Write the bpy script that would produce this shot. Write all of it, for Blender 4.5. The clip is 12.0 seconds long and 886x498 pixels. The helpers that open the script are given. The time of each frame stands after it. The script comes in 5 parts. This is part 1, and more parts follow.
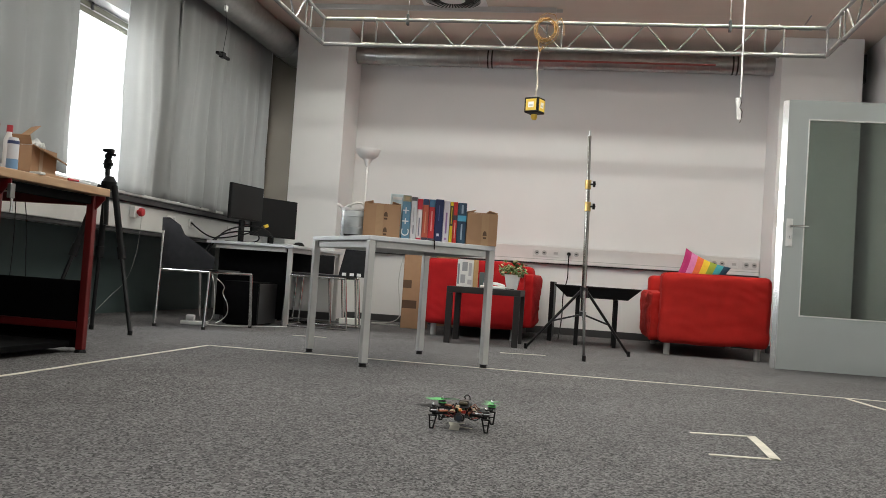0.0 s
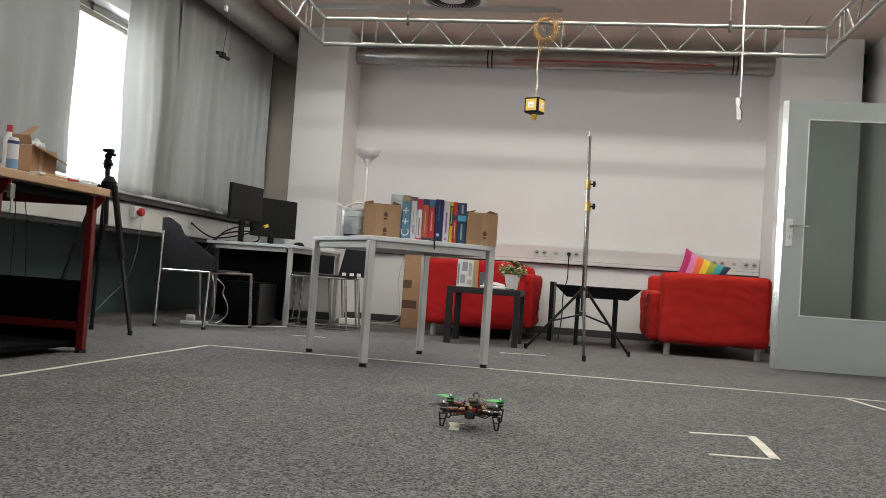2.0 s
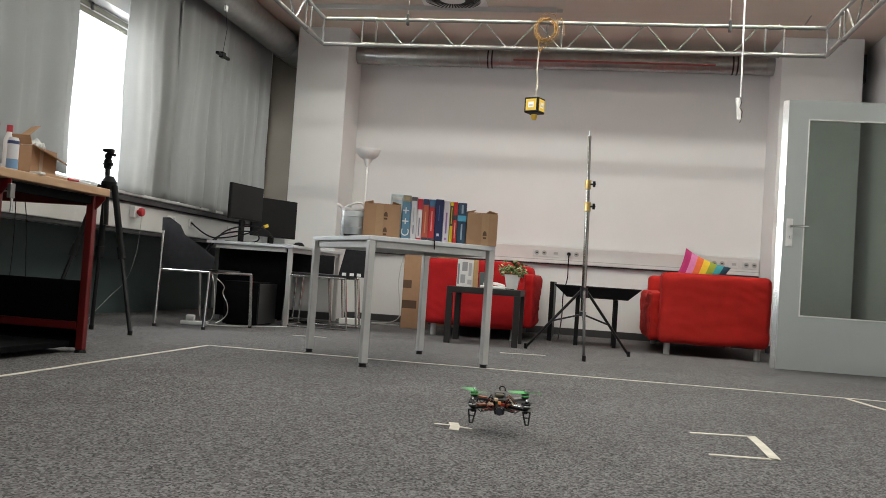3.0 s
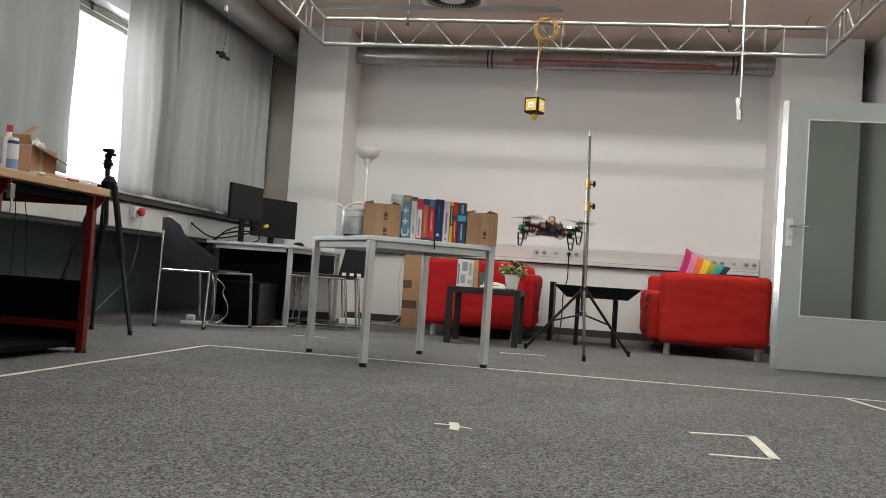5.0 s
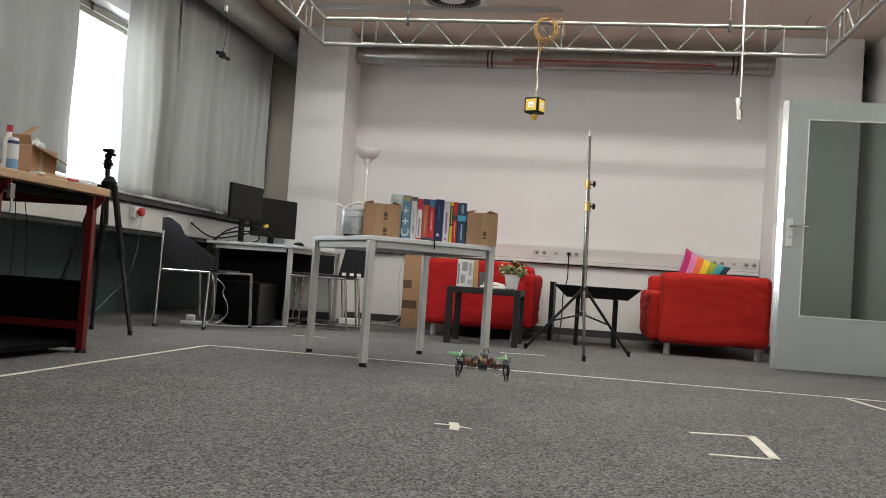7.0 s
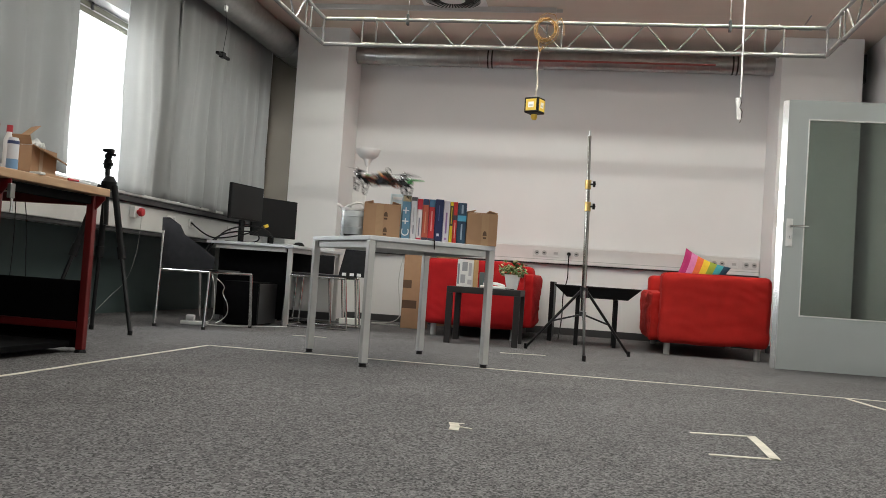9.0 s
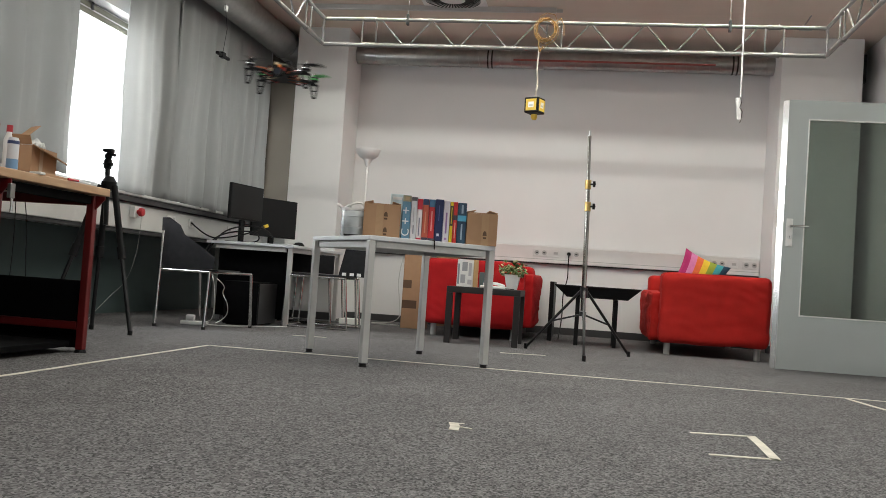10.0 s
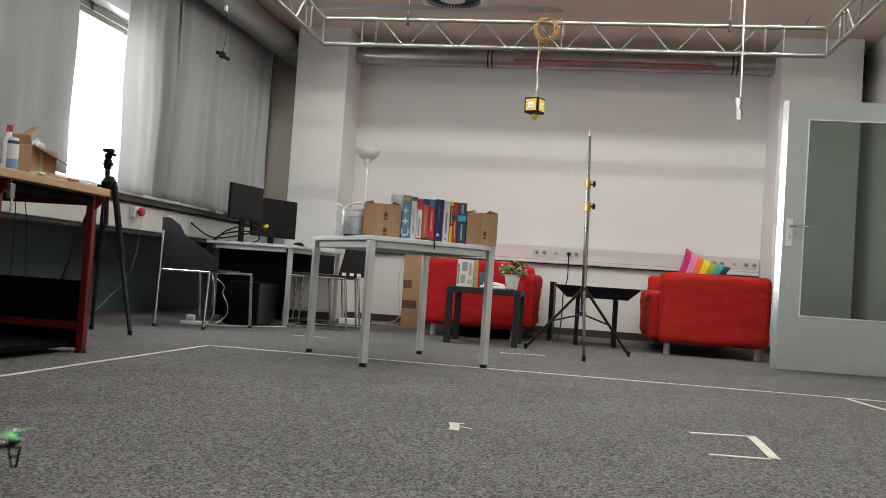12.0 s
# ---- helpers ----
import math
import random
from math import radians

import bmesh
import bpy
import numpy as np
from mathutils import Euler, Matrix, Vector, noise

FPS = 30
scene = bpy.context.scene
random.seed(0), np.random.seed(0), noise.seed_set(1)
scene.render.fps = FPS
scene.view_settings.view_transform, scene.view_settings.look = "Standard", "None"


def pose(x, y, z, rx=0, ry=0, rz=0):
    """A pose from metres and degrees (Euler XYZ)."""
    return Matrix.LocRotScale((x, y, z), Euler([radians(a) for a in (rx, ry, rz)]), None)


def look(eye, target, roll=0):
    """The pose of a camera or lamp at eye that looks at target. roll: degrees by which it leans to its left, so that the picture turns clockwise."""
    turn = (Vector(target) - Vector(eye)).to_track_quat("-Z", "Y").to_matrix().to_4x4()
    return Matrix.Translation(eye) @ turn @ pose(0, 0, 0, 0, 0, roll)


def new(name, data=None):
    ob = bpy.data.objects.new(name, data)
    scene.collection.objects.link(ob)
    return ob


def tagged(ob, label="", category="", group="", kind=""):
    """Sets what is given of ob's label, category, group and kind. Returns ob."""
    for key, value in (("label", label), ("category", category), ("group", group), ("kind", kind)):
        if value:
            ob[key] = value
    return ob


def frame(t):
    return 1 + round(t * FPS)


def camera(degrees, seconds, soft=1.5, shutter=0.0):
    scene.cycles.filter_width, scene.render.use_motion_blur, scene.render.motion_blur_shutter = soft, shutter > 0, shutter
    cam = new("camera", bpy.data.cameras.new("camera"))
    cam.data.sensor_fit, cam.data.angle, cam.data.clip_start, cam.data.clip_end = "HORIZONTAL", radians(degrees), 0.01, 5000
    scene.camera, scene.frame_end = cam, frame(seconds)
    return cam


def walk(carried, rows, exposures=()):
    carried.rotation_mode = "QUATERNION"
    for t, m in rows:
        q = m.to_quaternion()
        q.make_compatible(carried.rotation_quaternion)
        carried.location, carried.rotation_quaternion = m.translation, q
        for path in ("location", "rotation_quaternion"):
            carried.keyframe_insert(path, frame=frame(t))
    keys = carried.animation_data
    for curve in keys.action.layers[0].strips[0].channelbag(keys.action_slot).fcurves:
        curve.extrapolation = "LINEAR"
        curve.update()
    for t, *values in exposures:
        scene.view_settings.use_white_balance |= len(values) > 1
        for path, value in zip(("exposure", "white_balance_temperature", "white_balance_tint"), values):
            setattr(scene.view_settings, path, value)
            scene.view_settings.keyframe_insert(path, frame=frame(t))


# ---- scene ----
cam = camera(53.40, 12.0, soft=0.75, shutter=0.8)
EYE = (0.0, 0.0, 0.504)
VIEW = look(EYE, (-0.16068, 0.98639, 0.53901), 3.896)
walk(cam, [(0.0, VIEW), (12.0, VIEW)], exposures=[(0.0, -0.2, 6500, 10), (12.0, -0.2, 6500, 10)])

# ---- light: overcast sky through the windows, louvred ceiling luminaires ----
world = bpy.data.worlds.new("world")
scene.world = world
world.use_nodes = True
wn = world.node_tree
sky = wn.nodes.new("ShaderNodeTexSky")
sky.sky_type, sky.sun_disc = "NISHITA", False
sky.sun_elevation, sky.sun_rotation = radians(38), radians(-70)
wn.links.new(sky.outputs[0], wn.nodes["Background"].inputs[0])
wn.nodes["Background"].inputs[1].default_value = 0.10


def lamp_area(name, m, sx, sy, power, colour, spread=180):
    d = bpy.data.lights.new(name, "AREA")
    d.shape, d.size, d.size_y, d.energy, d.color, d.spread = "RECTANGLE", sx, sy, power, colour, radians(spread)
    ob = new(name, d)
    ob.matrix_world = m
    return ob


CEIL = 3.15
# daylight that enters through the window openings in the left wall
lamp_area("window_daylight", look((-3.86, 6.2, 1.72), (-0.5, 7.4, 1.2)), 1.15, 1.25, 62, (0.93, 0.97, 1.0))
lamp_area("window_daylight_front", look((-3.86, 1.8, 1.66), (0, 1.8, 1.3)), 2.3, 1.1, 10, (0.93, 0.97, 1.0))
# tubes inside the trough luminaires under the ceiling: x, y, watts, lower edge of the side plates
TROUGHS = ((-1.75, 7.62, 26, -0.0645), (0.75, 7.62, 30, -0.0645), (-1.75, 7.0, 24, -0.0437), (0.75, 7.0, 32, -0.0437), (-1.45, 4.9, 30, -0.046),
           (0.8, 4.9, 52, -0.046), (-1.5, 1.9, 28, -0.082), (0.8, 1.9, 60, -0.082))
for lx, ly, lp, _ in TROUGHS:
    lamp_area("tube_light", pose(lx, ly, CEIL - 0.032), 2.26, 0.012, lp, (1.0, 0.992, 0.90))


# ---- materials ----
def mat(name, colour, rough=0.6, metal=0.0, vary=0.08, scale=8.0, bump=0.0, bump_scale=200.0, stain=0.0, random_tone=0.0, spec=0.5):
    m = bpy.data.materials.new(name)
    m.use_nodes = True
    nt = m.node_tree
    b = nt.nodes["Principled BSDF"]
    b.inputs["Roughness"].default_value, b.inputs["Metallic"].default_value = rough, metal
    b.inputs["Specular IOR Level"].default_value = spec
    tc = nt.nodes.new("ShaderNodeTexCoord")
    n1 = nt.nodes.new("ShaderNodeTexNoise")
    n1.inputs["Scale"].default_value, n1.inputs["Detail"].default_value = scale, 6
    nt.links.new(tc.outputs["Object"], n1.inputs["Vector"])
    ramp = nt.nodes.new("ShaderNodeMapRange")
    ramp.inputs[1].default_value, ramp.inputs[2].default_value = 0.3, 0.7
    ramp.inputs[3].default_value, ramp.inputs[4].default_value = 1 - vary, 1 + vary
    nt.links.new(n1.outputs["Fac"], ramp.inputs[0])
    tone = ramp.outputs[0]
    if stain:
        n3 = nt.nodes.new("ShaderNodeTexNoise")
        n3.inputs["Scale"].default_value, n3.inputs["Detail"].default_value = scale * 0.18, 3
        nt.links.new(tc.outputs["Object"], n3.inputs["Vector"])
        r3 = nt.nodes.new("ShaderNodeMapRange")
        r3.inputs[1].default_value, r3.inputs[2].default_value = 0.35, 0.65
        r3.inputs[3].default_value, r3.inputs[4].default_value = 1 - stain, 1 + stain
        nt.links.new(n3.outputs["Fac"], r3.inputs[0])
        mul = nt.nodes.new("ShaderNodeMath")
        mul.operation = "MULTIPLY"
        nt.links.new(tone, mul.inputs[0])
        nt.links.new(r3.outputs[0], mul.inputs[1])
        tone = mul.outputs[0]
    if random_tone:
        oi = nt.nodes.new("ShaderNodeObjectInfo")
        r4 = nt.nodes.new("ShaderNodeMapRange")
        r4.inputs[3].default_value, r4.inputs[4].default_value = 1 - random_tone, 1 + random_tone
        nt.links.new(oi.outputs["Random"], r4.inputs[0])
        mul = nt.nodes.new("ShaderNodeMath")
        mul.operation = "MULTIPLY"
        nt.links.new(tone, mul.inputs[0])
        nt.links.new(r4.outputs[0], mul.inputs[1])
        tone = mul.outputs[0]
    mix = nt.nodes.new("ShaderNodeVectorMath")
    mix.operation = "SCALE"
    mix.inputs[0].default_value = colour
    nt.links.new(tone, mix.inputs["Scale"])
    nt.links.new(mix.outputs[0], b.inputs["Base Color"])
    if bump:
        n2 = nt.nodes.new("ShaderNodeTexNoise")
        n2.inputs["Scale"].default_value, n2.inputs["Detail"].default_value = bump_scale, 4
        nt.links.new(tc.outputs["Object"], n2.inputs["Vector"])
        bp = nt.nodes.new("ShaderNodeBump")
        bp.inputs["Strength"].default_value, bp.inputs["Distance"].default_value = bump, 0.004
        nt.links.new(n2.outputs["Fac"], bp.inputs["Height"])
        nt.links.new(bp.outputs[0], b.inputs["Normal"])
    return m


def glow(name, colour, strength):
    m = bpy.data.materials.new(name)
    m.use_nodes = True
    b = m.node_tree.nodes["Principled BSDF"]
    b.inputs["Base Color"].default_value = (*colour, 1)
    b.inputs["Emission Color"].default_value = (*colour, 1)
    b.inputs["Emission Strength"].default_value = strength
    return m


def glass(name, colour, rough=0.0):
    m = bpy.data.materials.new(name)
    m.use_nodes = True
    b = m.node_tree.nodes["Principled BSDF"]
    b.inputs["Base Color"].default_value = (*colour, 1)
    b.inputs["Transmission Weight"].default_value = 1
    b.inputs["Roughness"].default_value = rough
    b.inputs["IOR"].default_value = 1.45
    return m


def carpet_material():
    m = mat("grey_carpet", (0.116, 0.113, 0.115), 0.95, 0, 0.10, 2.0, 0.0, stain=0.06, spec=0.15)
    nt = m.node_tree
    b = nt.nodes["Principled BSDF"]
    tc = next(n for n in nt.nodes if n.type == "TEX_COORD")
    lay = nt.nodes.new("ShaderNodeMapping")
    lay.inputs["Scale"].default_value = (1.0, 0.72, 1.0)
    nt.links.new(tc.outputs["Object"], lay.inputs[0])
    tones = []
    for size, lo, hi in ((185, 0.30, 1.70), (60, 0.88, 1.12)):
        cell = nt.nodes.new("ShaderNodeTexVoronoi")
        cell.inputs["Scale"].default_value = size
        nt.links.new(lay.outputs[0], cell.inputs["Vector"])
        split = nt.nodes.new("ShaderNodeSeparateColor")
        nt.links.new(cell.outputs["Color"], split.inputs[0])
        rg = nt.nodes.new("ShaderNodeMapRange")
        rg.inputs[3].default_value, rg.inputs[4].default_value = lo, hi
        nt.links.new(split.outputs[0], rg.inputs[0])
        tones.append((cell, rg))
    fleck = tones[0][0]
    both = nt.nodes.new("ShaderNodeMath")
    both.operation = "MULTIPLY"
    nt.links.new(tones[0][1].outputs[0], both.inputs[0])
    nt.links.new(tones[1][1].outputs[0], both.inputs[1])
    old = b.inputs["Base Color"].links[0].from_socket
    sc = nt.nodes.new("ShaderNodeVectorMath")
    sc.operation = "SCALE"
    nt.links.new(old, sc.inputs[0])
    nt.links.new(both.outputs[0], sc.inputs["Scale"])
    nt.links.new(sc.outputs[0], b.inputs["Base Color"])
    bp = nt.nodes.new("ShaderNodeBump")
    bp.inputs["Strength"].default_value, bp.inputs["Distance"].default_value = 0.2, 0.003
    nt.links.new(fleck.outputs["Distance"], bp.inputs["Height"])
    nt.links.new(bp.outputs[0], b.inputs["Normal"])
    return m


def wood_material(name, colour, dark, scale=3.0):
    m = bpy.data.materials.new(name)
    m.use_nodes = True
    nt = m.node_tree
    b = nt.nodes["Principled BSDF"]
    b.inputs["Roughness"].default_value = 0.45
    tc = nt.nodes.new("ShaderNodeTexCoord")
    mp = nt.nodes.new("ShaderNodeMapping")
    mp.inputs["Scale"].default_value = (14, 1.2, 14)
    nt.links.new(tc.outputs["Object"], mp.inputs[0])
    n = nt.nodes.new("ShaderNodeTexNoise")
    n.inputs["Scale"].default_value, n.inputs["Detail"].default_value = scale, 8
    nt.links.new(mp.outputs[0], n.inputs["Vector"])
    r = nt.nodes.new("ShaderNodeValToRGB")
    r.color_ramp.elements[0].position, r.color_ramp.elements[1].position = 0.35, 0.65
    r.color_ramp.elements[0].color, r.color_ramp.elements[1].color = (*dark, 1), (*colour, 1)
    nt.links.new(n.outputs["Fac"], r.inputs[0])
    nt.links.new(r.outputs[0], b.inputs["Base Color"])
    return m


def curtain_material():
    m = mat("grey_curtain_cloth", (0.29, 0.30, 0.30), 0.85, 0, 0.05, 3, 0.25, 900, stain=0.04)
    nt = m.node_tree
    b = nt.nodes["Principled BSDF"]
    out = nt.nodes["Material Output"]
    tr = nt.nodes.new("ShaderNodeBsdfTranslucent")
    tr.inputs["Color"].default_value = (0.55, 0.55, 0.53, 1)
    mx = nt.nodes.new("ShaderNodeMixShader")
    mx.inputs[0].default_value = 0.42
    nt.links.new(b.outputs[0], mx.inputs[1])
    nt.links.new(tr.outputs[0], mx.inputs[2])
    nt.links.new(mx.outputs[0], out.inputs[0])
    return m


CARPET = carpet_material()
PAINT = mat("white_wall_paint", (0.74, 0.735, 0.735), 0.75, 0, 0.015, 3, 0.12, 160, stain=0.02)
CEILING = mat("white_ceiling_paint", (0.62, 0.53, 0.455), 0.85, 0, 0.02, 3, 0.15, 120, stain=0.02)
PLASTIC_W = mat("white_plastic", (0.74, 0.73, 0.72), 0.4, 0, 0.02, 5)
BASE_DK = mat("dark_skirting", (0.035, 0.035, 0.037), 0.5, 0, 0.1, 6)
PANEL_DK = mat("grey_green_parapet_panel", (0.082, 0.114, 0.112), 0.30, 0, 0.06, 3, stain=0.10, spec=0.45)
CURTAIN = curtain_material()
ALU = mat("brushed_aluminium", (0.23, 0.227, 0.22), 0.48, 0.85, 0.05, 30)
STEEL = mat("galvanised_duct", (0.36, 0.36, 0.35), 0.33, 0.95, 0.10, 14, stain=0.08)
CHROME = mat("chrome", (0.75, 0.75, 0.75), 0.15, 1.0, 0.02, 30)
BLACK = mat("black_plastic", (0.011, 0.011, 0.012), 0.5, 0, 0.15, 12, spec=0.14)
BLACK_METAL = mat("black_lacquered_metal", (0.010, 0.010, 0.011), 0.3, 0.0, 0.15, 12, spec=0.4)
BLACK_CLOTH = mat("black_chair_shell", (0.016, 0.016, 0.018), 0.65, 0, 0.2, 20, 0.2, 300, spec=0.2)
SCREEN = mat("matte_monitor_screen", (0.010, 0.011, 0.012), 0.4, 0, 0.05, 8, spec=0.2)
TABLE_TOP = mat("light_grey_laminate", (0.52, 0.54, 0.56), 0.4, 0, 0.03, 9, stain=0.03)
TABLE_LEG = mat("silver_grey_painted_steel", (0.48, 0.48, 0.47), 0.38, 0.35, 0.04, 12)
RED_CLOTH = mat("red_cotton_cover", (0.42, 0.010, 0.012), 0.85, 0, 0.10, 9, 0.5, 420, stain=0.08, spec=0.25)
RED_CLOTH2 = mat("orange_red_cotton_cover", (0.43, 0.016, 0.012), 0.85, 0, 0.10, 9, 0.5, 420, stain=0.08, spec=0.25)
RED_PAINT = mat("red_lacquered_steel", (0.12, 0.008, 0.009), 0.35, 0.1, 0.10, 8, stain=0.1)
DARKBROWN = mat("black_brown_foil", (0.024, 0.022, 0.022), 0.5, 0, 0.1, 9, spec=0.3)
CARDBOARD = mat("brown_cardboard", (0.37, 0.22, 0.125), 0.85, 0, 0.06, 10, 0.2, 220, stain=0.07)
CARD_DK = mat("printed_brown", (0.10, 0.055, 0.03), 0.8, 0, 0.1, 20)
TAPE_C = mat("cream_masking_tape", (0.60, 0.57, 0.49), 0.7, 0, 0.10, 40, stain=0.1)
BEECH = wood_material("beech_worktop", (0.50, 0.33, 0.20), (0.42, 0.26, 0.15))
DOOR_PAINT = mat("pale_grey_door_lacquer", (0.385, 0.415, 0.41), 0.28, 0, 0.02, 5, stain=0.03)
DOOR_GLASS = glass("green_tinted_door_glass", (0.20, 0.245, 0.212))
PANE = glass("clear_window_pane", (0.97, 0.98, 0.98))
DARK_CHROME = mat("dark_chrome", (0.30, 0.29, 0.27), 0.16, 1.0, 0.05, 20)
BLIND = mat("olive_grey_blind", (0.19, 0.185, 0.14), 0.6, 0, 0.08, 20)
SHADE_TAUPE = mat("taupe_wall_shade", (0.13, 0.112, 0.088), 0.8, 0, 0.03, 3, 0.12, 160, stain=0.05)
SATIN = mat("satin_steel_plate", (0.72, 0.72, 0.70), 0.35, 0.35, 0.03, 30)
TRUNK_ALU = mat("silver_trunking", (0.66, 0.66, 0.64), 0.34, 0.30, 0.04, 4, stain=0.06)
# near-black for panels and tower; on two bench parts it stands for shade
BLACK_AND_SHADE = mat("black_and_shade", (0.004, 0.004, 0.0045), 0.9, 0, 0.2, 20, spec=0.05)
BRASS = mat("brass", (0.62, 0.43, 0.16), 0.3, 1.0, 0.05, 30)
OUTSIDE = glow("bright_overcast_sky", (0.95, 0.98, 1.0), 6.0)


# ---- mesh helpers ----
def box(bm, x0, x1, y0, y1, z0, z1, bevel=0.0, m=None):
    r = bmesh.ops.create_cube(bm, size=1)
    vs = r["verts"]
    for v in vs:
        v.co = Vector(((x0 + x1) / 2 + v.co.x * (x1 - x0), (y0 + y1) / 2 + v.co.y * (y1 - y0), (z0 + z1) / 2 + v.co.z * (z1 - z0)))
    if bevel:
        es = list({e for v in vs for e in v.link_edges})
        r = bmesh.ops.bevel(bm, geom=es, offset=bevel, segments=2, affect="EDGES", profile=0.5)
        vs = list({v for f in r["faces"] for v in f.verts} | {v for v in vs if v.is_valid})
    if m is not None:
        bmesh.ops.transform(bm, matrix=m, verts=[v for v in vs if v.is_valid])
    return bm


def tube(bm, p, q, r, r2=None, seg=12):
    p, q = Vector(p), Vector(q)
    d = q - p
    m = Matrix.Translation((p + q) / 2) @ d.to_track_quat("Z", "Y").to_matrix().to_4x4()
    bmesh.ops.create_cone(bm, cap_ends=True, segments=seg, radius1=r, radius2=r if r2 is None else r2, depth=d.length, matrix=m)
    return bm


def path_tube(bm, pts, r, seg=8):
    for a, b in zip(pts, pts[1:]):
        tube(bm, a, b, r, seg=seg)
    for a in pts[1:-1]:
        bmesh.ops.create_uvsphere(bm, u_segments=seg, v_segments=5, radius=r, matrix=Matrix.Translation(a))
    return bm


def lathe(bm, profile, seg=24, centre=(0, 0, 0)):
    rings = []
    for r, z in profile:
        rings.append([bm.verts.new((centre[0] + r * math.cos(2 * math.pi * i / seg), centre[1] + r * math.sin(2 * math.pi * i / seg), centre[2] + z)) for i in range(seg)])
    for a, b in zip(rings, rings[1:]):
        for i in range(seg):
            bm.faces.new((a[i], a[(i + 1) % seg], b[(i + 1) % seg], b[i]))
    bmesh.ops.recalc_face_normals(bm, faces=bm.faces[:])
    return bm


def prism(bm, pts, d, m=None):
    """A slab from a closed outline in the xz plane, d deep along y."""
    a = [bm.verts.new((x, 0, z)) for x, z in pts]
    b = [bm.verts.new((x, d, z)) for x, z in pts]
    n = len(pts)
    fs = [bm.faces.new(a), bm.faces.new(b[::-1])]
    fs += [bm.faces.new((a[i], b[i], b[(i + 1) % n], a[(i + 1) % n])) for i in range(n)]
    bmesh.ops.recalc_face_normals(bm, faces=fs)
    if m is not None:
        bmesh.ops.transform(bm, matrix=m, verts=a + b)
    return bm


def part(name, bm, material, parent=None, label="", smooth=False):
    me = bpy.data.meshes.new(name)
    bm.to_mesh(me)
    bm.free()
    me.materials.append(material)
    if smooth:
        for f in me.polygons:
            f.use_smooth = True
        me.set_sharp_from_angle(angle=radians(40))
    ob = new(name, me)
    ob.parent = parent
    if label:
        ob["label"] = label
    return ob


def thing(name, m, label, category, group="", kind=""):
    e = new(name)
    e.empty_display_size = 0.1
    e.matrix_world = m
    return tagged(e, label, category, group, kind)


def solid(name, bm, material, label, category, group="", kind="", smooth=False, m=None):
    ob = part(name, bm, material, None, "", smooth)
    if m is not None:
        ob.matrix_world = m
    return tagged(ob, label, category, group, kind)


def B():
    return bmesh.new()


def curve_cable(name, pts, r, material, label, category="cable"):
    c = bpy.data.curves.new(name, "CURVE")
    c.dimensions, c.bevel_depth, c.bevel_resolution = "3D", r, 2
    s = c.splines.new("NURBS")
    s.points.add(len(pts) - 1)
    for q, p in zip(s.points, pts):
        q.co = (*p, 1)
    s.use_endpoint_u, s.order_u = True, 3
    c.materials.append(material)
    ob = new(name, c)
    return tagged(ob, label, category)


YB, XL, XR = 9.67, -3.72, 2.72


# ---- structure ----
def wall_with_openings(name, x0, x1, ya, yb_, za, zb, holes, material, label):
    """A wall along y, cut into piers, parapets and lintels round its openings."""
    bm = B()
    y = ya
    for h0, h1, hz0, hz1 in holes:
        box(bm, x0, x1, y, h0, za, zb)
        box(bm, x0, x1, h0, h1, za, hz0)
        box(bm, x0, x1, h0, h1, hz1, zb)
        y = h1
    box(bm, x0, x1, y, yb_, za, zb)
    return solid(name, bm, material, label, "wall", kind="structure")


